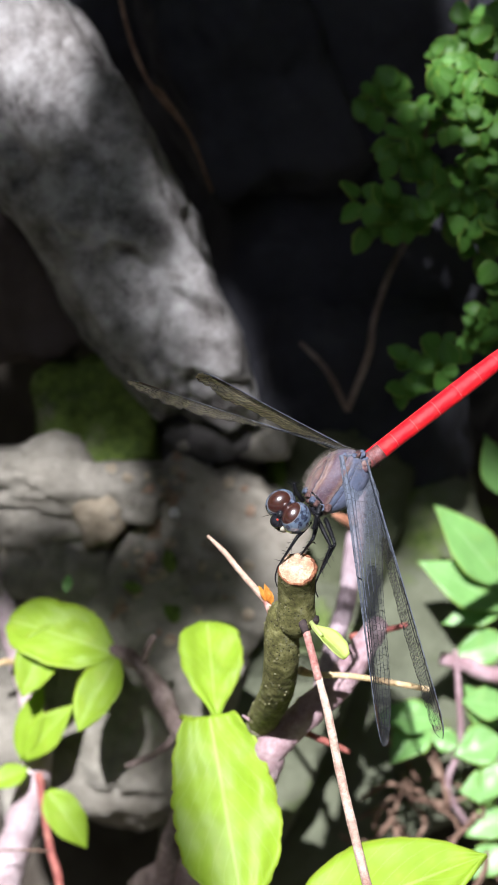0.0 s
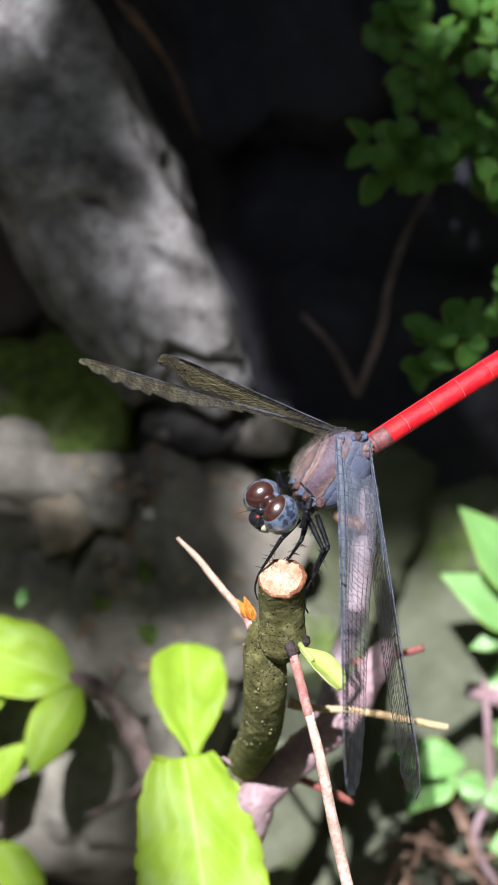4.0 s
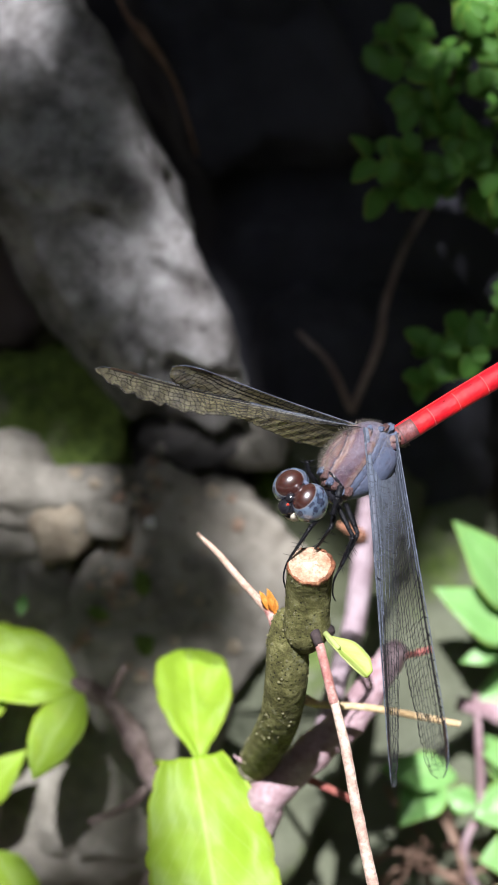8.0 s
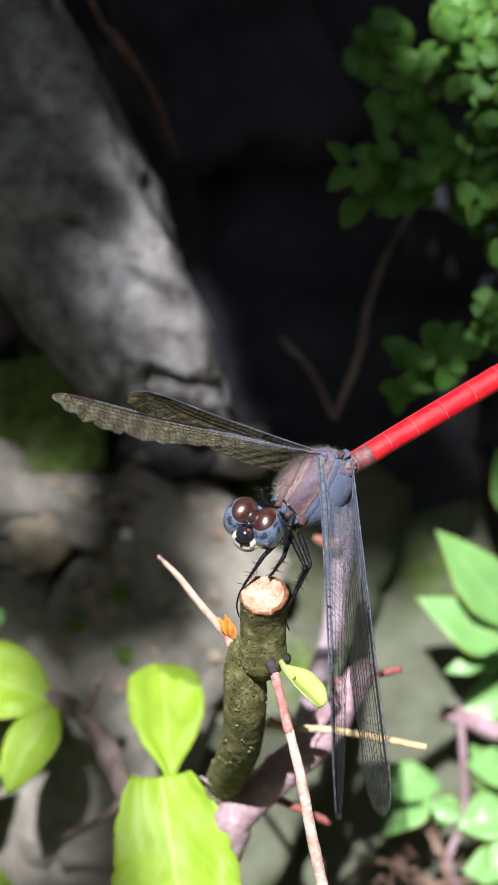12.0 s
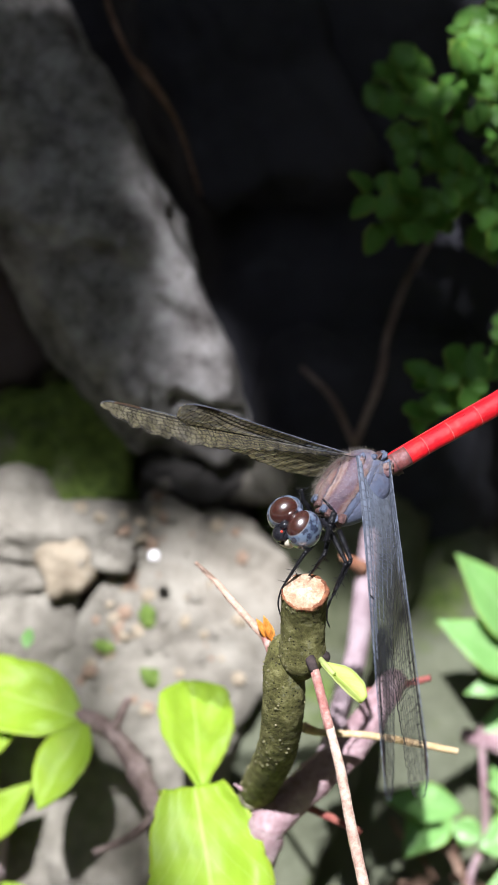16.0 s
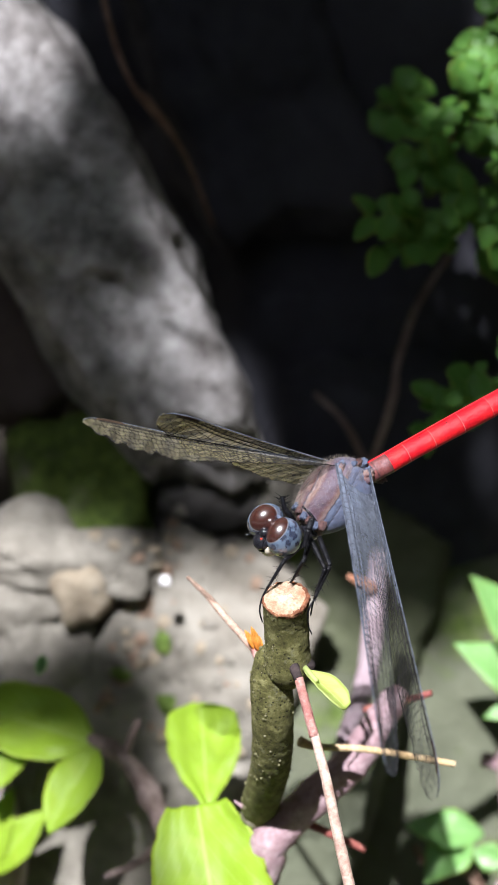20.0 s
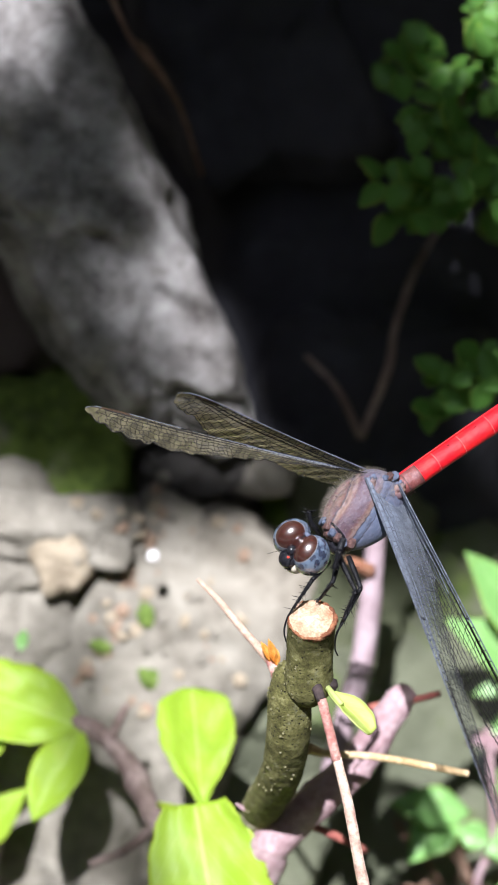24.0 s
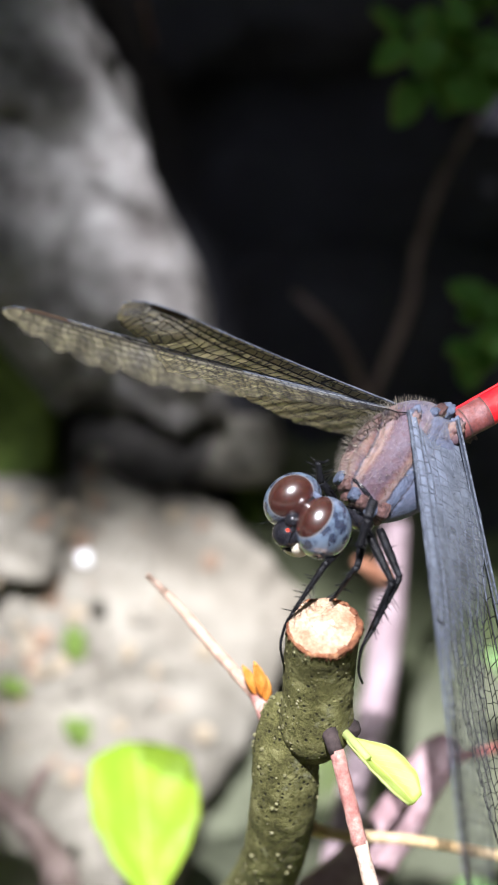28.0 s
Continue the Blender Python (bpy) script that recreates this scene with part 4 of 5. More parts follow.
def wing_film(name, near, far, lets=0.35, thick=0.78, thin=0.34, hug=0.35, crease_shading=0.0, ends=(0.22, 0.8)):
    """The thin membrane: a blue-grey bloom over the foot and along the front veins, smoky and clear further out."""
    w = Mat(name, 0.4, spec=0.35)
    along, back = w.axis(0, "UV"), w.axis(1, "UV")
    bloom = w.math("ADD", along, w.math("MULTIPLY", back, hug))
    bloom = w.math("ADD", bloom, w.math("MULTIPLY", w.math("SUBTRACT", w.noise(420, 4, 0.6), 0.5), 0.35))
    far_out = w.ramp(bloom, [(ends[0], (0, 0, 0)), (ends[1], (1, 1, 1))])
    c = w.mix(far_out, near, far)
    c = w.mix(w.ramp(w.noise(900, 5, 0.7), [(0.42, (0, 0, 0)), (0.62, (1, 1, 1))]), c, w.mix(0.5, c, (0.02, 0.022, 0.03)))
    speck = w.ramp(w.noise(3500, 2, 0.5), [(0.68, (0, 0, 0)), (0.73, (1, 1, 1))])
    c = w.mix(w.math("MULTIPLY", speck, 0.5), c, (0.6, 0.64, 0.72))
    w.color(c)
    a = w.math("ADD", thick, w.math("MULTIPLY", far_out, thin - thick))
    a = w.math("ADD", a, w.math("MULTIPLY", w.math("SUBTRACT", w.noise(700, 3, 0.5), 0.5), 0.22))
    # light and dark of the wrinkles, drawn as bands of opacity
    if crease_shading:
        turn = w.math("ADD", w.math("SUBTRACT", w.math("MULTIPLY", along, 112.0), w.math("MULTIPLY", back, 9.0)), w.math("MULTIPLY", w.noise(160, 2, 0.5), 5.0))
        a = w.math("ADD", a, w.math("MULTIPLY", w.math("MULTIPLY", w.math("SINE", turn, 0.0), far_out), crease_shading))
    w.bump(w.noise(2500, 3, 0.6), 0.3, 0.0001)
    glow = w.t.nodes.new("ShaderNodeBsdfTranslucent")
    clear = w.t.nodes.new("ShaderNodeBsdfTransparent")
    w.link(c, glow.inputs[0])
    body, out = w.node("ShaderNodeMixShader", Fac=lets), w.node("ShaderNodeMixShader")
    w.link(w.b.outputs[0], body.inputs[1])
    w.link(glow.outputs[0], body.inputs[2])
    w.link(a, out.inputs[0])
    w.link(clear.outputs[0], out.inputs[1])
    w.link(body.outputs[0], out.inputs[2])
    w.link(out.outputs[0], w.t.nodes["Material Output"].inputs[0])
    return w.m


M_FILM = wing_film("smoky_wing_film", (0.22, 0.26, 0.35), (0.29, 0.29, 0.28), 0.35, 0.74, 0.13, ends=(0.1, 0.55))
M_FILM_BLOOM = wing_film("bloomed_wing_film", (0.24, 0.28, 0.37), (0.3, 0.33, 0.39), 0.3, 0.86, 0.2, ends=(0.2, 0.62))
M_FILM_TAN = wing_film("tan_wing_film", (0.5, 0.55, 0.68), (0.52, 0.47, 0.3), 0.45, 0.92, 0.3, 0.8, 0.07)
M_FILM_AMBER = wing_film("amber_wing_film", (0.42, 0.38, 0.25), (0.66, 0.57, 0.3), 0.5, 0.5, 0.62, 0.35, 0.07)
M_VEIN = bark("dark_wing_vein", (0.006, 0.005, 0.006), (0.014, 0.013, 0.014), (0.04, 0.04, 0.045), scale=900, rough=0.5, spec=0.2)
M_VEIN_PALE = bark("grey_wing_vein", (0.04, 0.045, 0.06), (0.1, 0.115, 0.15), (0.2, 0.23, 0.29), scale=900, rough=0.5, spec=0.2)
M_STIGMA = bark("dark_stigma", (0.02, 0.012, 0.008), (0.06, 0.035, 0.02), (0.1, 0.07, 0.04), scale=900)

# thorax, made of a body, plates, a ridge, a collar and hair
THORAX = axes_of((-0.74, -0.62, 0.26), (0.42, -0.12, 0.9))
THORAX.translation = dv((5.3, 10.9, -3.4))
bm = bmesh.new()
bmesh.ops.create_uvsphere(bm, u_segments=120, v_segments=90, radius=1)
for v in bm.verts:
    x, y, z = v.co
    # squarer than an egg: the sides flat, the back straight, the belly tucked in towards the abdomen
    x, y, z = (math.copysign(abs(q) ** p, q) for q, p in ((x, 0.86), (y, 0.8), (z, 0.78)))
    wide = 1 - 0.12 * max(0.0, x) - 0.2 * max(0.0, -x) ** 2
    tall = 1 - 0.16 * max(0.0, x) - 0.14 * max(0.0, -x) * (z < 0)
    q = 0.138 * z * 3.4 + 0.053 * x * 4.7 - 0.04 * y * 2.9 + 0.4
    seam = 1 - sum(0.035 * math.exp(-((q - s0) / 0.014) ** 2) for s0 in (0.285, 0.4, 0.81)) - 0.02 * math.exp(-((q - 0.73) / 0.012) ** 2) - 0.05 * math.exp(-(y * 9) ** 2) * (z > 0)
    v.co = Vector((x * 4.7, y * 2.9 * wide * seam, z * 3.45 * tall * seam)) * 0.001
thx = part("thorax", bm, M_THX, DRAGON, "slate and purple-brown thorax")
thx.matrix_basis = THORAX
blob((-0.3, 0, 2.75), (2.4, 0.22, 0.5), M_THX, thx, "dorsal_ridge")
for x, y, z, a, b, c in ((-2.4, 0.9, 2.35, 0.7, 0.5, 0.35), (-1.0, 1.1, 2.6, 0.8, 0.45, 0.35), (-2.2, -1.0, 2.35, 0.7, 0.5, 0.35)):
    blob((x, y, z), (a, b, c), M_THX, thx, "plate", n=14)
blob((3.75, 0, -0.55), (0.75, 1.75, 1.75), M_PROTH, thx, "collar", "reddish-brown collar with dark edges")
for x, y, z, a, b, c, mat in ((3.9, -0.5, 1.75, 0.5, 0.7, 0.4, "M_PLATE"), (4.15, 0.45, 1.5, 0.5, 0.62, 0.42, "M_PROTH"), (4.3, 1.15, 0.95, 0.5, 0.55, 0.42, "M_PLATE"), (4.25, 1.55, 0.35, 0.5, 0.5, 0.42, "M_PROTH"), (4.4, 0.3, 0.85, 0.55, 0.6, 0.42, "M_PROTH"), (4.15, 1.75, -0.35, 0.55, 0.45, 0.5, "M_PLATE"), (3.5, 1.95, -0.9, 0.7, 0.45, 0.5, "M_PROTH")):
    ob = part("collar_plate", rock_mesh([q * 0.001 for q in (a, b, c)], x + z, 4, bumpy=0.12, boxy=0.4, freq=2.5), M_PROTH if mat == "M_PROTH" else M_PLATE, thx, "slate and rust collar plate")
    ob.matrix_basis = Matrix.Translation(Vector((x, y, z)) * 0.001) @ pose(0, 0, 0, 20, 25, 15)
rp = random.Random(14)
for k in range(12):
    x, y = -4.2 + 0.42 * k + rp.uniform(-0.2, 0.2), rp.uniform(-0.4, 2.1)
    z = 3.25 * math.sqrt(max(0.05, 1 - (x / 5.0) ** 2)) * (1 - 0.05 * y * y) - 0.25
    ob = part("back_plate", rock_mesh([q * 0.001 for q in (rp.uniform(0.4, 0.75), rp.uniform(0.35, 0.6), 0.3)], 3.3 + k, 3, bumpy=0.35, boxy=0.2, freq=2.5), M_PROTH if k % 2 else M_PLATE, thx)
    ob.matrix_basis = Matrix.Translation(Vector((x, y, z)) * 0.001) @ pose(0, 0, 0, -18 * y, 0, rp.uniform(-40, 40))
blob((4.4, 0, -1.0), (0.9, 1.2, 1.2), M_BLACK, thx, "neck")
blob((3.72, 0.3, 0.35), (0.32, 1.75, 1.75), M_BLACK, thx, "collar_edge")
rh = random.Random(3)
bm = bmesh.new()
for k in range(1500):
    a, b = rh.uniform(-1.1, 1.0), rh.uniform(-1.5, 1.5)
    n1 = Vector((math.sin(a), math.cos(a) * math.sin(b), math.cos(a) * math.cos(b)))
    p = Vector((n1.x * 4.2, n1.y * 2.85, n1.z * 3.4)) * 0.001
    q = p + (n1 + Vector((rh.uniform(-0.4, 0.4), rh.uniform(-0.4, 0.4), rh.uniform(-0.2, 0.4)))).normalized() * rh.uniform(0.0003, 0.0010)
    tube(bm, [(*(p - n1 * 0.0003), 0.000014), (*q, 0.000006)], n=2, seg=3)
for foot, half, off in (((5.68, 13.68, -0.55), (0.6, 1.1, 0.5), (0.35, -0.2, -0.9)), ((9.22, 13.04, -2.06), (0.7, 1.0, 0.6), (-0.35, -0.1, -0.9)), ((6.74, 14.26, -8.18), (1.2, 0.5, 0.6), (0.5, -0.35, 0.3)), ((10.05, 13.26, -7.84), (1.2, 0.45, 0.6), (-0.3, -0.3, 0.5))):
    p = dv(foot) * 1000
    ob = part("wing_root", rock_mesh([h * 0.001 for h in half], half[0] * 9 + off[0], 4, bumpy=0.3, boxy=0.0, freq=3.0), M_THX, DRAGON, "lumpy wing hinge")
    ob.matrix_basis = Matrix.Translation(Vector((p.x + off[0], p.y + off[1], p.z + off[2])) * 0.001) @ pose(0, 0, 0, 0, 0, -20)
tagged(part("hair", bm, M_HAIR, thx, "short grey bristly hair"), kind="stuff")

# abdomen: a row of segments
abdomen = base("abdomen", "", "")
abdomen.parent = DRAGON
abdomen["label"] = "bright red segmented abdomen"
A_FOOT = dv((8.9, 13.2, -4.2))
edges = [-1.0, 0.9, 2.6, 4.8, 8.0, 11.6, 15.2, 18.6, 21.8, 24.6, 26.4]
radii = [1.0, 1.15, 1.18, 1.12, 1.15, 1.22, 1.28, 1.28, 1.2, 1.05, 0.8]
for k in range(10):
    x0, x1, r0, r1 = edges[k], edges[k + 1], radii[k], radii[k + 1]
    bm = bmesh.new()
    tube(bm, [(x0 * 0.001, 0, 0, r0 * 0.00097), ((x0 + 0.25) * 0.001, 0, 0, r0 * 0.00101), ((x0 + x1) / 2000, 0, 0, (r0 + r1) * 0.0005), ((x1 - 0.2) * 0.001, 0, 0, r1 * 0.00102), (x1 * 0.001, 0, 0, r1 * 0.00096)], n=14, seg=24, squash=0.92)
    part("segment", bm, M_RED_DULL if k < 2 else M_RED_AB, abdomen, "dull reddish-brown segment" if k < 2 else "")
    if k > 0:
        bm = tube(bmesh.new(), [((x0 - 0.04) * 0.001, 0, 0, r0 * 0.00103), ((x0 + 0.04) * 0.001, 0, 0, r0 * 0.00103)], n=2, seg=24, squash=0.92)
        part("joint", bm, M_RED_JOINT if k > 2 else M_PROTH, abdomen, "pale joint ring" if k > 2 else "")
    if 3 <= k <= 8:
        for sy in (-1, 1):
            blob((x0 + (x1 - x0) * 0.6, 0.62 * sy, 0.93), (0.16, 0.09, 0.06), M_BLACK, abdomen, "dark_dot", n=8)
bm = tube(bmesh.new(), [(0.0, 0, 0.00112, 0.00011), (0.012, 0, 0.00122, 0.00011), (0.025, 0, 0.0011, 0.0001)], n=20, seg=6)
part("keel", bm, M_RED_AB, abdomen)
for sy in (-1, 1):
    part("tail_clasper", tube(bmesh.new(), [(0.0262, 0.0004 * sy, 0, 0.0003), (0.0282, 0.0006 * sy, 0.0001, 0.0001)], n=5, seg=8), M_RED_AB, abdomen)

ABDOMEN_RISE = [(0, 36.00), (3, 31.25), (6, 31.25), (7, 31.00), (8, 30.50), (9, 30.25), (10, 27.75), (11, 29.00), (12, 30.00), (13, 27.50), (16, 29.00), (17, 26.00), (19, 27.50), (20, 28.00), (23, 29.00), (24, 33.50), (25, 35.00), (26, 26.75), (27, 28.50), (28, 28.50)]


def abdomen_pose(rise):
    way = Vector((math.cos(radians(rise)), math.sin(radians(rise)), -0.2))
    return frame_of(A_FOOT, A_FOOT + way, Vector((-0.5, 0.8, 0.3)))


# head: x ahead, y its left, z its top
head = base("head", "", "")
head.parent = DRAGON
head["label"] = "large-eyed head with an ivory and black face"
blob((-0.4, 0, -0.3), (1.25, 2.5, 1.8), M_BLACK, head, "skull")
for sy in (-1, 1):
    turn = pose(0, 0, 0, 9 * sy, 0, 10 * sy) @ Matrix.Diagonal((1, sy, 1, 1))
    blob((0.0, 1.5 * sy, 0.1), (2.05, 1.68, 2.32), M_EYE, head, "eye", "large eye, red-brown above and spotted pale blue below", turn, n=48)
blob((1.9, 0, 0.0), (0.98, 1.0, 0.9), M_BLACK, head, "brow", "glossy black bulging brow", n=28)
blob((1.25, 0, 1.0), (0.55, 0.5, 0.45), M_BLACK, head, "vertex")
blob((1.98, 0.3, 0.86), (0.14, 0.15, 0.14), M_OCELLUS, head, "ocellus", "small shining red spot", n=12)
for sy in (-1, 1):
    blob((1.6, 0.92 * sy, -0.8), (0.85, 0.46, 0.8), M_FACE, head, "cheek", "ivory cheek", n=16)


def mask():
    """Frons edge, clypeus and upper lip as one swollen ivory shield."""
    bm = bmesh.new()
    bmesh.ops.create_uvsphere(bm, u_segments=36, v_segments=24, radius=1)
    for v in bm.verts:
        x, y, z = v.co
        wide = 1.0 + 0.12 * math.exp(-((z - 0.15) / 0.3) ** 2)
        dent = 1 - 0.07 * math.exp(-((z - 0.28) / 0.09) ** 2) - 0.04 * math.exp(-((z + 0.35) / 0.08) ** 2)
        v.co = Vector((x * 1.0 * dent, y * 1.38 * wide * dent, z * 1.25)) * 0.001
    return bm


ob = part("face", mask(), M_FACE, head, "ivory face shield")
ob.matrix_basis = Matrix.Translation((0.00155, 0, -0.00125))
part("dark_band", tube(bmesh.new(), [(0.0018, -0.0013, -0.00066, 0.00011), (0.00236, -0.0007, -0.0007, 0.00018), (0.0025, 0, -0.00072, 0.0002), (0.00236, 0.0007, -0.0007, 0.00018), (0.0018, 0.0013, -0.00066, 0.00011)], n=18, seg=8), M_BLACK, head)
part("dark_stripe", tube(bmesh.new(), [(0.00248, 0, -0.00072, 0.00015), (0.00247, 0, -0.0012, 0.00018), (0.0022, 0, -0.00175, 0.0001)], n=10, seg=8), M_BLACK, head)
blob((0.5, 0, -1.95), (1.15, 1.35, 0.5), M_FACE, head, "lower_lip")
blob((-0.95, 0, 0.7), (0.35, 0.7, 0.9), M_PLATE, head, "nape")
for sy in (-1, 1):
    part("antenna", tube(bmesh.new(), [(0.0014, 0.00045 * sy, 0.0008, 0.00009), (0.0023, 0.0008 * sy, 0.0012, 0.00003), (0.0033, 0.0013 * sy, 0.0013, 0.000015)], n=8, seg=6), M_BLACK, head)
HEAD_AT = dv((-0.95, 7.5, -0.6))

# legs
def leg(points, radii, name="leg"):
    """Thigh, shin and foot through the joints, with bristles on thigh and shin."""
    p = [ld(q) for q in points]
    radii = [q * 1.12 for q in radii]
    root = part(name, tube(bmesh.new(), [(*p[0], radii[0] * 0.001), (*((p[0] + p[1]) / 2), radii[0] * 0.00105), (*p[1], radii[1] * 0.001)], n=10, seg=10, rough=0.08, freq=1500), M_LEG, DRAGON, "black bristly leg")
    if len(p) > 2:
        part("shin", tube(bmesh.new(), [(*p[1], radii[1] * 0.00105), (*((p[1] + p[2]) / 2), radii[1] * 0.0008), (*p[2], radii[2] * 0.001)], n=10, seg=8), M_LEG, root)
    if len(p) > 3:
        part("foot", tube(bmesh.new(), [(*q, radii[2] * 0.0009 * (1 - 0.12 * i)) for i, q in enumerate(p[2:])], n=14, seg=7), M_LEG, root)
    bm = bmesh.new()
    r = random.Random(len(points) * 7 + int(points[0][0] * 10))
    for a, b, n1 in [(p[0], p[1], 12), (p[1], p[2], 20)] if len(p) > 2 else []:
        d = (b - a).normalized()
        s1 = d.orthogonal().normalized()
        for k in range(n1):
            q = a + (b - a) * (k + 0.7) / n1
            w = r.choice((0.4, 3.5)) + r.uniform(-0.5, 0.5)
            v = s1 * math.cos(w) + d.cross(s1) * math.sin(w)
            tube(bm, [(*q, 0.00006), (*(q + (v + d * 0.45).normalized() * r.uniform(0.0006, 0.0012)), 0.000016)], n=2, seg=4)
    if len(p) > 2:
        tagged(part("bristle_fringe", bm, M_LEG, root), kind="stuff")
    else:
        bm.free()


leg([(1.8, 5.9, 2), (-0.0, 4.2, -0.8), (-2.0, 1.2, -0.2), (-2.5, 0.3, 0.2), (-2.8, -1.0, 0.6), (-2.6, -2.2, 1.6)], [0.25, 0.2, 0.12])
leg([(2.7, 6.1, 0.5), (2.1, 4.2, -1.6), (0.8, 2.2, 0.4), (0.4, 1.7, 1.6), (0.3, 0.9, 3.4)], [0.25, 0.2, 0.12])
leg([(3.7, 6.5, 0), (4.8, 3.5, -2.2), (3.1, 0.1, -1.6), (2.4, -1.1, -1.4), (2.3, -2.7, 0.4), (2.6, -3.6, 1.2)], [0.25, 0.2, 0.12])
leg([(2.7, 6.6, -1), (4.3, 3.2, -2.6), (3.3, 1.0, -1.6), (2.8, -0.5, 0.2), (2.5, -1.6, 2)], [0.24, 0.19, 0.11])
leg([(0.9, 8.5, 4), (0.0, 9.7, 3), (-0.2, 11.0, 2.2)], [0.28, 0.25, 0.2], "foreleg")
leg([(3.1, 8.4, -2.4), (2.7, 7.3, -3), (2.2, 5.5, -2.6)], [0.3, 0.3, 0.25], "foreleg")


# wings: x to the tip, y from the front edge to the hind edge
def rounded(u):
    return math.sqrt(max(0.0, 1 - (max(0.0, u - 0.86) / 0.14) ** 2))


def wing(name, foot, side, near, rows, length, wide, shape, twist, bow, film, ragged=0.02, seed=0, wavy=0.00005, hug=0.35, reach=0.0, thread=0.000028, longs=(0.05, 0.12, 0.19, 0.27, 0.36, 0.45, 0.54, 0.63, 0.72, 0.81, 0.9, 1.0)):
    """side: the way in the slope's plane in which the hind edge lies; near: hind edge outward; rows: time, heading and rise of the blade and its tilt, in degrees."""
    L, W = length * 0.001, wide * 0.001
    r = random.Random(seed)
    knots = np.linspace(0, 1, len(shape))
    outward = side[1] * math.cos(radians(rows[0][1])) - side[0] * math.sin(radians(rows[0][1])) > 0
    hand = 1 if outward == near else -1

    def pleat(v):
        """The fan fold of the front veins, dying out behind them."""
        return float(np.interp(v, (0, 0.05, 0.12, 0.19, 0.27, 0.35, 0.45, 1), (0.25, -0.5, 1.0, -0.2, 0.45, -0.15, 0.1, 0)))

    def point(u, v, lift=0.0):
        full = float(np.interp(u, knots, shape)) * W
        c = full * max(rounded(u), 0.01)
        worn = noise.noise(Vector((u * 22, seed, 0))) - 1.4 * max(0.0, noise.noise(Vector((u * 46, seed, 3)))) - max(0.0, noise.noise(Vector((u * 90, seed, 5))))
        c *= 1 + ragged * worn * max(0.0, v - 0.8) * 5 * min(1.0, u * 4)
        z = 0.00016 * pleat(v) * (1 - 0.65 * u) + 0.0004 * v * v * math.sin(u * 5 + seed) + lift
        z += wavy * min(1.0, max(0.0, v - 0.25) * 2.5) * math.sin(u * 112 - v * 9 + 2.0 * math.sin(u * 13)) * (0.25 + 0.75 * u * u)
        y = bow * 0.001 * math.sin(u * math.pi) + 0.35 * full * (1 - rounded(u)) + v * c
        tw = radians(twist) * (u - 0.5) * hand
        return Vector((u * (L + 0.0008) - 0.0008, y * math.cos(tw) - z * math.sin(tw), z * math.cos(tw) + y * math.sin(tw)))

    bm = bmesh.new()
    uv = bm.loops.layers.uv.new("UVMap")
    nx, ny = 150, 24
    g = [[bm.verts.new(point(i / nx, j / ny)) for j in range(ny + 1)] for i in range(nx + 1)]
    for i in range(nx):
        for j in range(ny):
            f = bm.faces.new((g[i][j], g[i + 1][j], g[i + 1][j + 1], g[i][j + 1]))
            for lp, (a, b) in zip(f.loops, ((i, j), (i + 1, j), (i + 1, j + 1), (i, j + 1))):
                lp[uv].uv = (a / nx, b / ny)
    ob = part(name, bm, film, DRAGON, "smoky transparent wing with a net of fine veins")
    bm = bmesh.new()

    dusted = bmesh.new()

    def strip(pts, rad, u=1.0, v=0.0):
        """A vein; those near the foot and the front edge are dusted blue-grey."""
        tube(dusted if u + hug * v < reach else bm, [(*p, rad) for p in pts], n=len(pts), seg=4, cap=False)

    # long veins, the front ones strong, the hind ones curving off to the edge

    def vein_v(k, u):
        v = longs[k]
        if k == len(longs) - 1 or k < 2:
            return v
        return min(1.0, v * (1 + 0.22 * max(0.0, u - 0.35) * (k / (len(longs) - 1))) + 0.012 * math.sin(u * 28 + k * 2))

    for k, v in enumerate(longs):
        last = 0.99 if k in (0, len(longs) - 1) else 0.97 - 0.03 * (k % 3)
        us = [0.01 + (last - 0.01) * i / 140 for i in range(141)]
        for i in range(0, 140, 10):
            strip([point(u, vein_v(k, u)) for u in us[i:i + 11]], (0.00006, 0.00008, 0.00006)[k] if k < 3 else thread * 1.15, us[i], v)
    rails = [-1] + list(range(len(longs)))
    for a, b in zip(rails, rails[1:]):
        u = 0.03 + 0.012 * r.random()
        while u < 0.965:
            u2 = min(u + r.uniform(-0.007, 0.012), 1)
            va, vb = 0.0 if a < 0 else vein_v(a, u), vein_v(b, u2)
            strip([point(u, va), point((u + u2) / 2, (va + vb) / 2), point(u2, vb)], 0.00005 if b < 3 else thread, u, vb)
            u += (0.034 if b < 2 else 0.028 if b < 4 else 0.022) * (1.0 if len(longs) > 9 else 0.72) * r.uniform(0.7, 1.3)
    strip([point(0.42, 0.0, 0.00003), point(0.424, 0.06, 0.00003), point(0.43, 0.12, 0.00003)], 0.00009)
    tagged(part("vein_net", bm, M_VEIN, ob, "net of fine dark veins"), kind="stuff")
    if reach:
        tagged(part("vein_net", dusted, M_VEIN_PALE, ob, "blue-grey dusted veins"), kind="stuff")
    part("leading_edge", tube(bmesh.new(), [(*point(i / 40, 0.0), 0.00005 + 0.00005 * (1 - i / 40) ** 1.5) for i in range(41)], n=60, seg=6), M_VEIN_PALE, ob, "stiff dark blue-grey leading vein")
    bm = bmesh.new()
    q = []
    for z in (0.00006, -0.00006):
        for u, v in ((0.855, 0.0), (0.885, 0.0), (0.915, 0.0), (0.945, 0.0), (0.95, 0.09), (0.917, 0.1), (0.883, 0.1), (0.852, 0.09)):
            q.append(bm.verts.new(point(u, v, z)))
    bm.faces.new(q[:8])
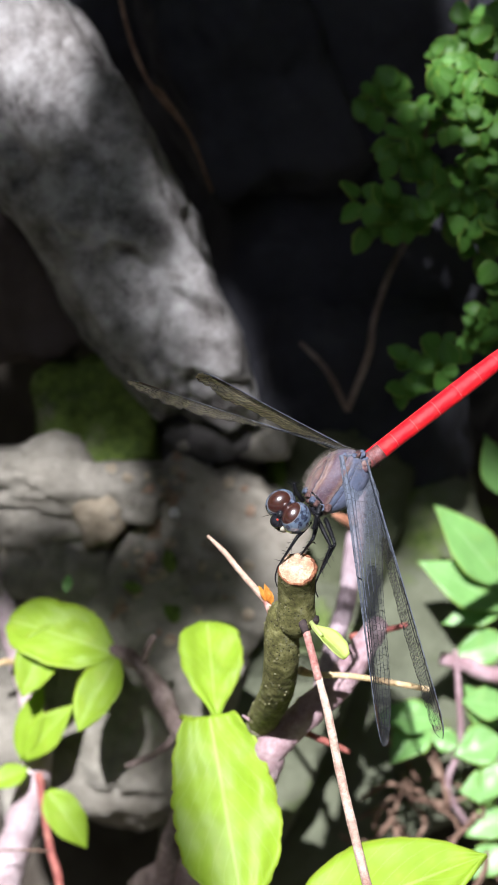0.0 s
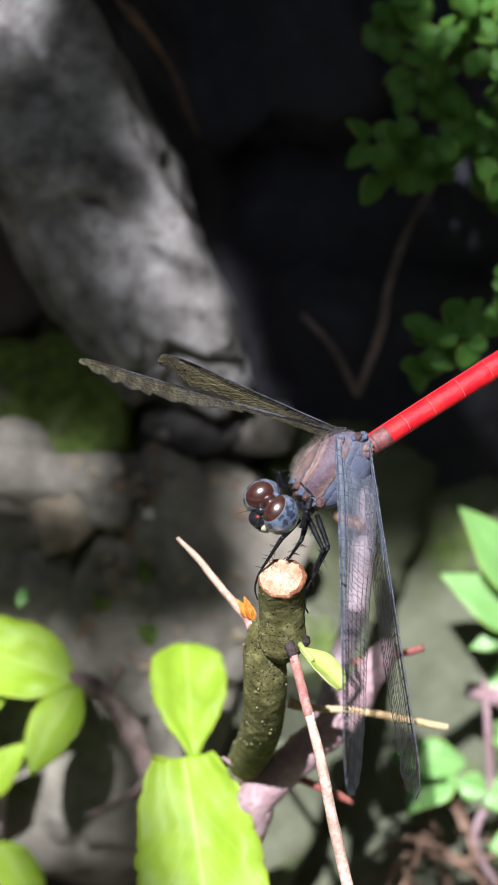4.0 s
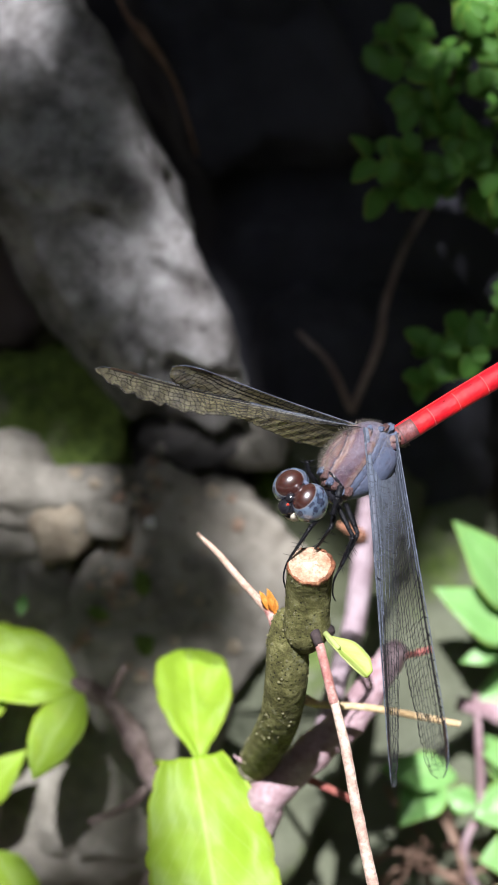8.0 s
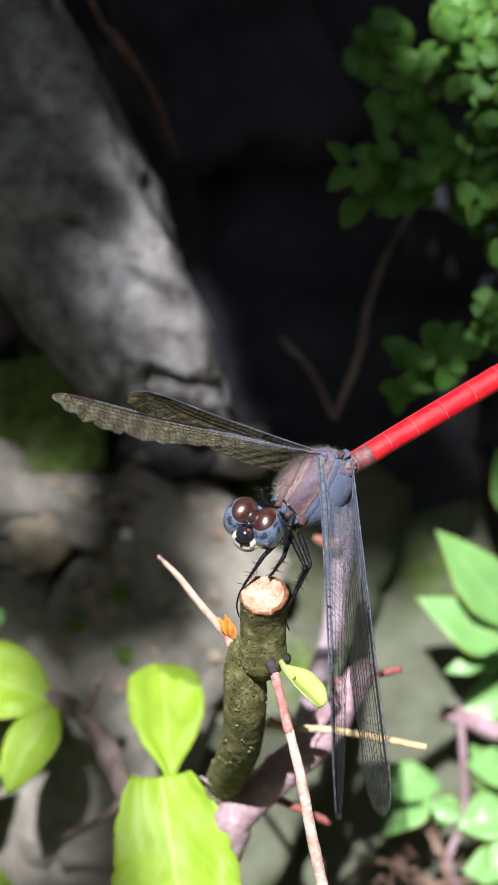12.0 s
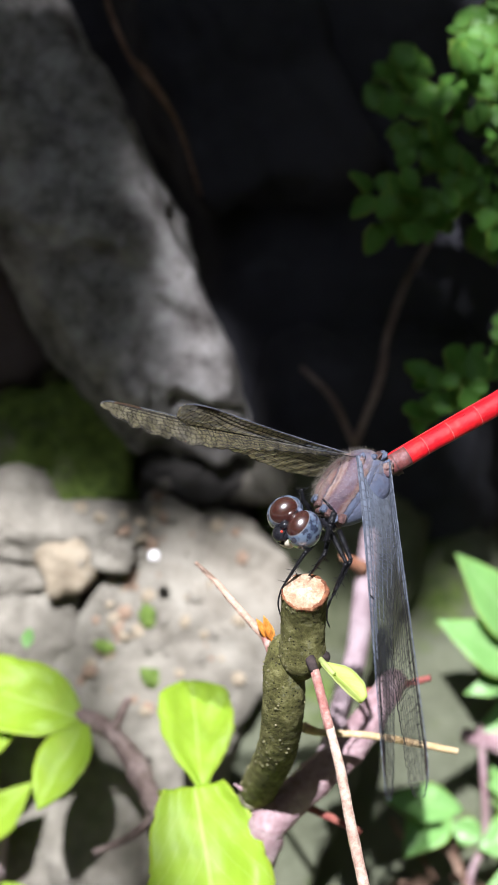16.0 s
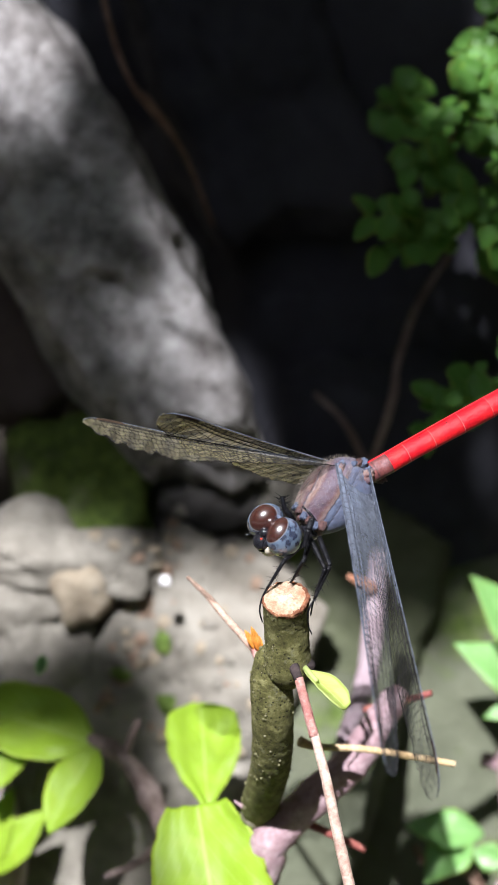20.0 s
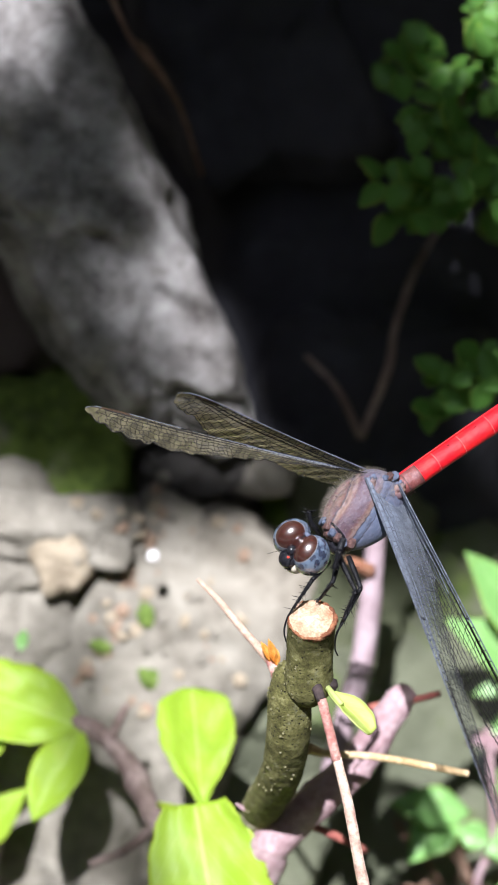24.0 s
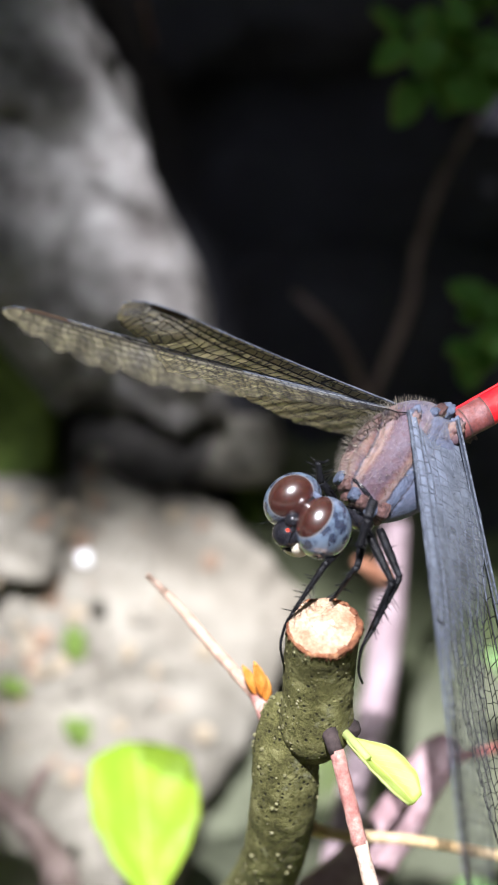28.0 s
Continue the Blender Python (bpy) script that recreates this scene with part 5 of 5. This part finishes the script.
    bm.faces.new(q[15:7:-1])
    for i in range(8):
        bm.faces.new((q[i], q[i + 8], q[(i + 1) % 8 + 8], q[(i + 1) % 8]))
    part("wing_spot", bm, M_STIGMA, ob, "dark spot near the wing tip", smooth=False)
    keys = []
    for t, heading, rise, tilt in rows:
        h, e, th = radians(heading), radians(rise), radians(tilt)
        s = Vector((math.cos(e) * math.cos(h), math.cos(e) * math.sin(h), math.sin(e)))
        p = Vector((-s.y, s.x, 0)).normalized()
        if p.dot(Vector(side)) < 0:
            p = -p
        q = s.cross(p)
        if (q.z > 0) != near:
            q = -q
        y = p * math.cos(th) + q * math.sin(th)
        m = Matrix((s, y, s.cross(y))).transposed().to_4x4()
        m.translation = dv(foot)
        keys.append((t, m))
    return ob, keys


SPARSE = (0.06, 0.14, 0.24, 0.38, 0.54, 0.7, 0.85, 1.0)
WINGS = [
    wing("forewing", (6.74, 14.26, -8.18), (0, -1, 0), True, [
        (0, 159, 17.1, 90.3), (3, 159.7, 23.9, 90.3), (6, 165.7, 22.6, 82.6), (7, 165.6, 19.5, 80.1), (8, 166.2, 17, 77.5),
        (9, 165.9, 18.8, 77.9), (10, 165.9, 15.6, 78.2), (11, 165.7, 18.3, 78.6), (12, 165.5, 21.6, 78.9), (13, 165.4, 23, 78.5),
        (16, 166.9, 23, 77.4), (17, 170, 24.4, 77), (19, 167.1, 26, 76.3), (20, 168.2, 26.9, 75.9), (23, 168.1, 22.5, 79.6),
        (24, 164.8, 12.3, 80.8), (25, 164.7, 7.3, 82.1), (26, 161.5, 23.1, 80.1), (27, 164, 24.5, 78.1), (28, 165.5, 24.5, 76.1)], 31.28, 7, (0.55, 0.75, 0.95, 0.89, 0.98, 1.12, 0.93, 0.74), -19, 1.14, M_FILM_TAN, 0.1, 1, 0.00015, 0.8, 0.55, 0.000038, SPARSE),
    wing("hindwing", (10.05, 13.26, -7.84), (0, -1, 0), False, [
        (0, 149.5, 28.3, 73.4), (3, 150.4, 31.9, 73.4), (6, 159.2, 34.9, 67.1), (7, 159.6, 32.4, 65), (8, 160.8, 26.2, 62.8),
        (9, 160.5, 31.4, 62.2), (10, 160.1, 27.8, 61.5), (11, 160.6, 29, 60.8), (12, 159.2, 30.2, 60.1), (13, 159.7, 34.3, 60.8),
        (16, 162.3, 34.2, 62.7), (17, 163.6, 35.2, 63.3), (19, 161.8, 37, 64.6), (20, 162.5, 36.5, 65.2), (23, 161.1, 33.9, 64.7),
        (24, 155.4, 26.7, 64.5), (25, 156.8, 17.1, 64.4), (26, 154.4, 34.5, 64.8), (27, 157.6, 32.9, 65.2), (28, 159.4, 31.6, 65.7)], 27.54, 9, (0.6, 0.92, 1.05, 0.96, 0.85, 0.87, 0.49, 0.49), -14, 0.49, M_FILM_AMBER, 0.03, 2, 0.00012, 0.35, 0.0, 0.000034, SPARSE),
    wing("forewing", (5.68, 13.68, -0.55), (1, 0, 0), False, [
        (0, 276.8, 7.6, 59.3), (3, 272.2, 25.3, 62.2), (6, 269.5, 26.9, 65), (7, 274.1, 24.7, 65.2), (8, 273.4, 9.3, 65.4),
        (9, 274, 13, 66.6), (10, 277, 23.6, 67.7), (11, 273.8, 23.9, 68.9), (12, 272.3, 18.8, 70), (13, 271.8, 25.8, 69.1),
        (16, 273, 24.3, 66.4), (17, 274.1, 23.2, 65.5), (19, 279, 26.8, 66), (20, 278.2, 35.1, 66), (23, 284.5, 28.6, 68),
        (24, 289.9, 24.5, 69), (25, 284.2, 30, 66), (26, 261.6, 40.2, 61), (27, 274.5, 38.8, 58), (28, 273.1, 34, 58)], 36.28, 7.2, (0.56, 0.91, 0.98, 0.92, 0.91, 0.93, 0.87, 0.81), 36.4, 0.21, M_FILM_BLOOM, 0.03, 3, 0.00005, 0.35, 0.6, 0.000028, SPARSE),
    wing("hindwing", (9.22, 13.04, -2.06), (-1, 0, 0), False, [
        (0, 285.3, 14.1, 79.7), (3, 279.2, 14, 76.9), (6, 275.9, 14.4, 74), (7, 278.6, 26.4, 73.5), (8, 277.7, 21.9, 72.9),
        (9, 277.3, 26.2, 72.5), (10, 278.6, 26.4, 72.1), (11, 276.5, 24.9, 71.7), (12, 276.4, 10.3, 71.3), (13, 275.6, 14, 72.5),
        (16, 275.2, 25.3, 76.4), (17, 277.6, 22.3, 77.6), (19, 282.4, 25.1, 75), (20, 281.6, 23.5, 73.7), (23, 288.1, 24.2, 68.4),
        (24, 296.8, 14.8, 66.6), (25, 292.3, 19.3, 62.1), (26, 275.3, 22, 74.3), (27, 281.8, 14.9, 69.3), (28, 281.3, 8, 69.3)], 35.68, 9, (0.6, 0.94, 0.92, 0.96, 0.97, 0.86, 0.72, 0.68), -19.1, 0.01, M_FILM, 0.07, 4, 0.00005, 0.35, 0.38),
]
cam.data.dof.focus_object = thx

# head turns: ahead and left in the bank's frame
CALM = axes_of((-0.74, -0.62, 0.24), (0.7, -0.55, 0.45))
RAISED = axes_of((0.5, -0.43, 0.72), (0.1, -0.8, -0.57))
ASKEW = axes_of((0.38, 0.17, 0.9), (0.4, -0.91, 0.0))
ROLLED = axes_of((-0.75, -0.5, 0.4), (0.6, -0.75, 0.2))
FACING = axes_of((-0.45, -0.55, 0.7), (0.75, -0.5, 0.4))
TWISTED = axes_of((-0.55, -0.1, 0.83), (0.4, -0.9, 0.15))
HEAD_TURNS = [
    (0, CALM), (0.15, CALM), (0.3, RAISED), (0.72, RAISED), (0.9, CALM), (8.3, CALM), (8.5, ROLLED), (8.7, CALM), (9.35, CALM), (9.45, TWISTED),
    (9.55, TWISTED), (9.7, FACING), (9.9, CALM), (10.8, CALM), (11.0, ROLLED), (11.1, ROLLED), (11.3, TWISTED), (11.5, CALM), (11.88, CALM), (11.98, FACING), (12.25, FACING),
    (12.5, CALM), (16.35, CALM), (16.5, RAISED), (16.85, RAISED), (16.98, ASKEW), (17.05, ASKEW), (17.25, CALM), (17.5, ROLLED), (17.8, CALM), (28, CALM)]


def head_rows():
    rows = []
    for t, m in HEAD_TURNS:
        if rows:
            t0, m0 = rows[-1]
            q0, q1 = m0.to_quaternion(), m.to_quaternion()
            if q0.rotation_difference(q1).angle > 1.2:
                mid = q0.slerp(q1, 0.5).to_matrix().to_4x4()
                rows.append(((t0 + t) / 2, mid))
        rows.append((t, m.copy()))
    for t, m in rows:
        m.translation = HEAD_AT
    return rows


# ---- unseen tree above: its sprays of leaves are placed to shade the bank ----
tree = base("tree", "unseen garden tree, its leafy sprays placed to shade the bank", "tree", (0.95, 0.55, 0.55))
rt = random.Random(12)
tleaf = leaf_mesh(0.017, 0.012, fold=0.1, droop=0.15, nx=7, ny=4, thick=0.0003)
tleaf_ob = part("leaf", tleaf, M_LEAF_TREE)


def spray(cells, reach, gap, seed, depth=66, size=1.0):
    """A twig with leaves whose shade falls on cells (x0, x1, u0, u1 in mm of the bank's face), held reach metres towards the sun."""
    rt = random.Random(seed)
    spots = []
    for x0, x1, u0, u1 in cells:
        x = x0
        while x < x1:
            u = u0
            while u < u1:
                if rt.random() > gap:
                    spots.append(at((x + rt.uniform(-2, 2), u + rt.uniform(-2, 2), depth)) + SUN_WAY * (reach + rt.uniform(-0.03, 0.03)))
                u += 6 * size
            x += 6 * size
    mid = sum(spots, Vector()) / len(spots)
    bm = bmesh.new()
    for p in spots[::3]:
        tube(bm, [(*mid, 0.0016), (*((mid + p) / 2 + SUN_WAY * 0.006), 0.001), (*p, 0.0006)], n=6, seg=6)
    twig = part("spray", bm, M_BARK_GREY)
    twig.matrix_world = Matrix()
    for p in spots:
        ob = new("leaf", tleaf_ob.data)
        f = (SUN_WAY + Vector((rt.uniform(-0.35, 0.35), rt.uniform(-0.35, 0.35), 0))).normalized()
        w = rt.uniform(0, 2 * math.pi)
        s1 = f.orthogonal().normalized()
        x1 = s1 * math.cos(w) + f.cross(s1) * math.sin(w)
        ob.matrix_world = frame_of(p - x1 * 0.008 * size, p, f) @ Matrix.Scale(size, 4)
        ob.parent = twig
    twig.parent = tree
    twig.matrix_parent_inverse = Matrix.Translation((-0.95, -0.55, -0.55))
    return twig, mid


# each spray is laid out by the shade it has to throw
hollow, hollow_mid = spray([(2, 15, 11, 112), (15, 23, 74, 112), (-5, 2, 38, 112), (-11, -5, 54, 112), (-19, -11, 60, 112), (-36, -19, 88, 140), (20, 26, 53, 57)], 1.0, 0.0, 1)
dapple, dapple_mid = spray([(-56, -42, 26, 46), (-54, -42, 22, 28), (-24, -8, 15, 19)], 1.1, 0.12, 2, 59)
shade, shade_mid = spray([(-40, -22, 44, 50), (-24, -18, 38, 47), (-26, -20, 50, 56), (-42, -35, 56, 62), (-36, -17, 25, 31), (-30, -20, 31, 33), (-36, -31, 34, 40), (-44, -33, 22, 27), (-37, -29, 18, 22)], 1.12, 0.08, 3, 62, 0.6)
gloom, gloom_mid = spray([(-50, -42, 42, 60), (-34, -24, 84, 112), (-78, -56, 44, 72)], 1.18, 0.3, 13, 59)
dapple2, dapple2_mid = spray([(18, 48, 15, 24), (20, 48, 35, 46)], 1.15, 0.06, 4)
flecks, flecks_mid = spray([(19, 50, 34, 104)], 1.12, 0.91, 11)
swaying, sway_mid = spray([(-62, -20, -13, 0), (-20, -5, -14, -2), (-20, -12, -10, 2)], 1.2, 0.03, 6, 66, 0.65)
veil, veil_mid = spray([(-46, -28, 55, 74), (-40, -25, 32, 42)], 1.16, 0.12, 15, 62, 0.6)
nodding, nod_mid = spray([(-35, -25, -46, -38)], 1.24, 0.0, 9, 66, 0.45)
drooping, droop_mid = spray([(-22.5, -18, -46, -18)], 1.22, 0.0, 8, 66, 0.4)
bpy.data.objects.remove(tleaf_ob)
bm = bmesh.new()
tube(bm, [(0.97, 0.55, 0.4, 0.06), (0.95, 0.53, 1.0, 0.05), (0.98, 0.5, 1.8, 0.04), (0.95, 0.52, 2.6, 0.02)], n=24, seg=16, rough=0.12, freq=30)
under(part("trunk", bm, M_BARK_GREY), tree)
for mid, z, lean in ((hollow_mid, 1.1, 0.3), (dapple_mid, 1.25, 0.3), (dapple2_mid, 1.35, 0.2), (shade_mid, 1.4, 0.3), (gloom_mid, 1.45, 0.3), (flecks_mid, 1.3, 0.2), (sway_mid, 1.5, -0.35), (droop_mid, 1.6, -0.35), (nod_mid, 1.65, -0.35), (veil_mid + RIGHT * -0.07, 1.7, 0.3)):
    bm = tube(bmesh.new(), [(0.95, 0.53, z, 0.02), (*(mid + UPWARD * lean + RIGHT * 0.15), 0.008), (*mid, 0.003)], n=24, seg=9, rough=0.1, freq=60)
    under(part("limb", bm, M_BARK_GREY), tree)
# unseen leaf shell all round, added to block skylight, open towards the sun
bm = bmesh.new()
for k in range(6500):
    z = rt.uniform(0.02, 1)
    w = rt.uniform(0, 2 * math.pi)
    d = Vector((math.cos(w) * math.sqrt(1 - z * z), math.sin(w) * math.sqrt(1 - z * z), z))
    if d.angle(SUN_WAY) < radians(23):
        continue
    p = Vector((0, 0.05, 0.3)) + d * rt.uniform(1.5, 2.1)
    if p.z < 0.62 and p.y > 0.2:
        continue
    f = (d + Vector((rt.uniform(-0.6, 0.6), rt.uniform(-0.6, 0.6), rt.uniform(-0.6, 0.6)))).normalized()
    s1 = f.orthogonal().normalized()
    w = rt.uniform(0, 2 * math.pi)
    x1 = s1 * math.cos(w) + f.cross(s1) * math.sin(w)
    y1 = f.cross(x1)
    a = [bm.verts.new(p + x1 * (0.1 * i) + y1 * (0.055 * j) + f * (0.008 * abs(j))) for i, j in ((-1, 0), (-0.4, -0.9), (0.4, -0.8), (1, 0), (0.4, 0.8), (-0.4, 0.9))]
    bm.faces.new(a[:4])
    bm.faces.new((a[0], a[3], a[4], a[5]))
tagged(under(part("sky_blocking_crown", bm, M_LEAF_TREE, None, "unseen dark green foliage added to block the sky", smooth=False), tree), kind="stuff")
SWAY = [(0, 0), (3.5, 0), (8, 0), (11.5, 0), (12.5, 6), (13.5, 18), (15.5, 30), (16.2, 38), (17.0, 45), (17.5, 10), (18.5, 1), (19.5, 1), (20.0, 8), (20.5, 22), (22.5, 6), (23.0, 4), (23.5, 30), (24.2, 46), (28, 48)]
VEIL = [(0, 70), (10.8, 70), (11.8, 6), (12.5, 0), (13.5, -7), (16.2, -7), (17.0, 70), (24.0, 70), (24.9, 10), (25.6, 10), (26.4, 70), (28, 70)]
NOD = [(0, 60), (1.8, 60), (2.8, 0), (11.5, 0), (12.5, 8), (13.5, 36), (15.5, 60), (28, 60)]
DROOP = [(0, 0), (11.5, 0), (12.5, 8), (13.5, 36), (15.5, 60), (16.2, 60), (17.5, 10), (18.5, 0), (20.0, 0), (20.5, 25), (22.5, 0), (23.0, 0), (23.6, 40), (24.2, 60), (28, 60)]


def motions():
    for ob, keys in WINGS:
        walk(ob, keys)
    walk(head, head_rows())
    walk(abdomen, [(t, abdomen_pose(a)) for t, a in ABDOMEN_RISE])
    step = RIGHT * -0.0017
    lift = {3.5: 0.003, 11.5: 0.001, 12.5: 0.006, 13.5: 0.008, 18.5: -0.003, 22.5: -0.002, 23.0: -0.002, 19.5: -0.007, 20.0: -0.007, 20.5: -0.007}
    walk(swaying, [(t, Matrix.Translation(step * k + UPWARD * lift.get(t, -0.006 if t > 15 else 0.0))) for t, k in SWAY])

    walk(veil, [(t, Matrix.Translation(RIGHT * (-0.001 * k))) for t, k in VEIL])
    walk(nodding, [(t, Matrix.Translation(UPWARD * (-0.001 * k))) for t, k in NOD])
    walk(drooping, [(t, Matrix.Translation(UPWARD * (-0.001 * k))) for t, k in DROOP])


motions()
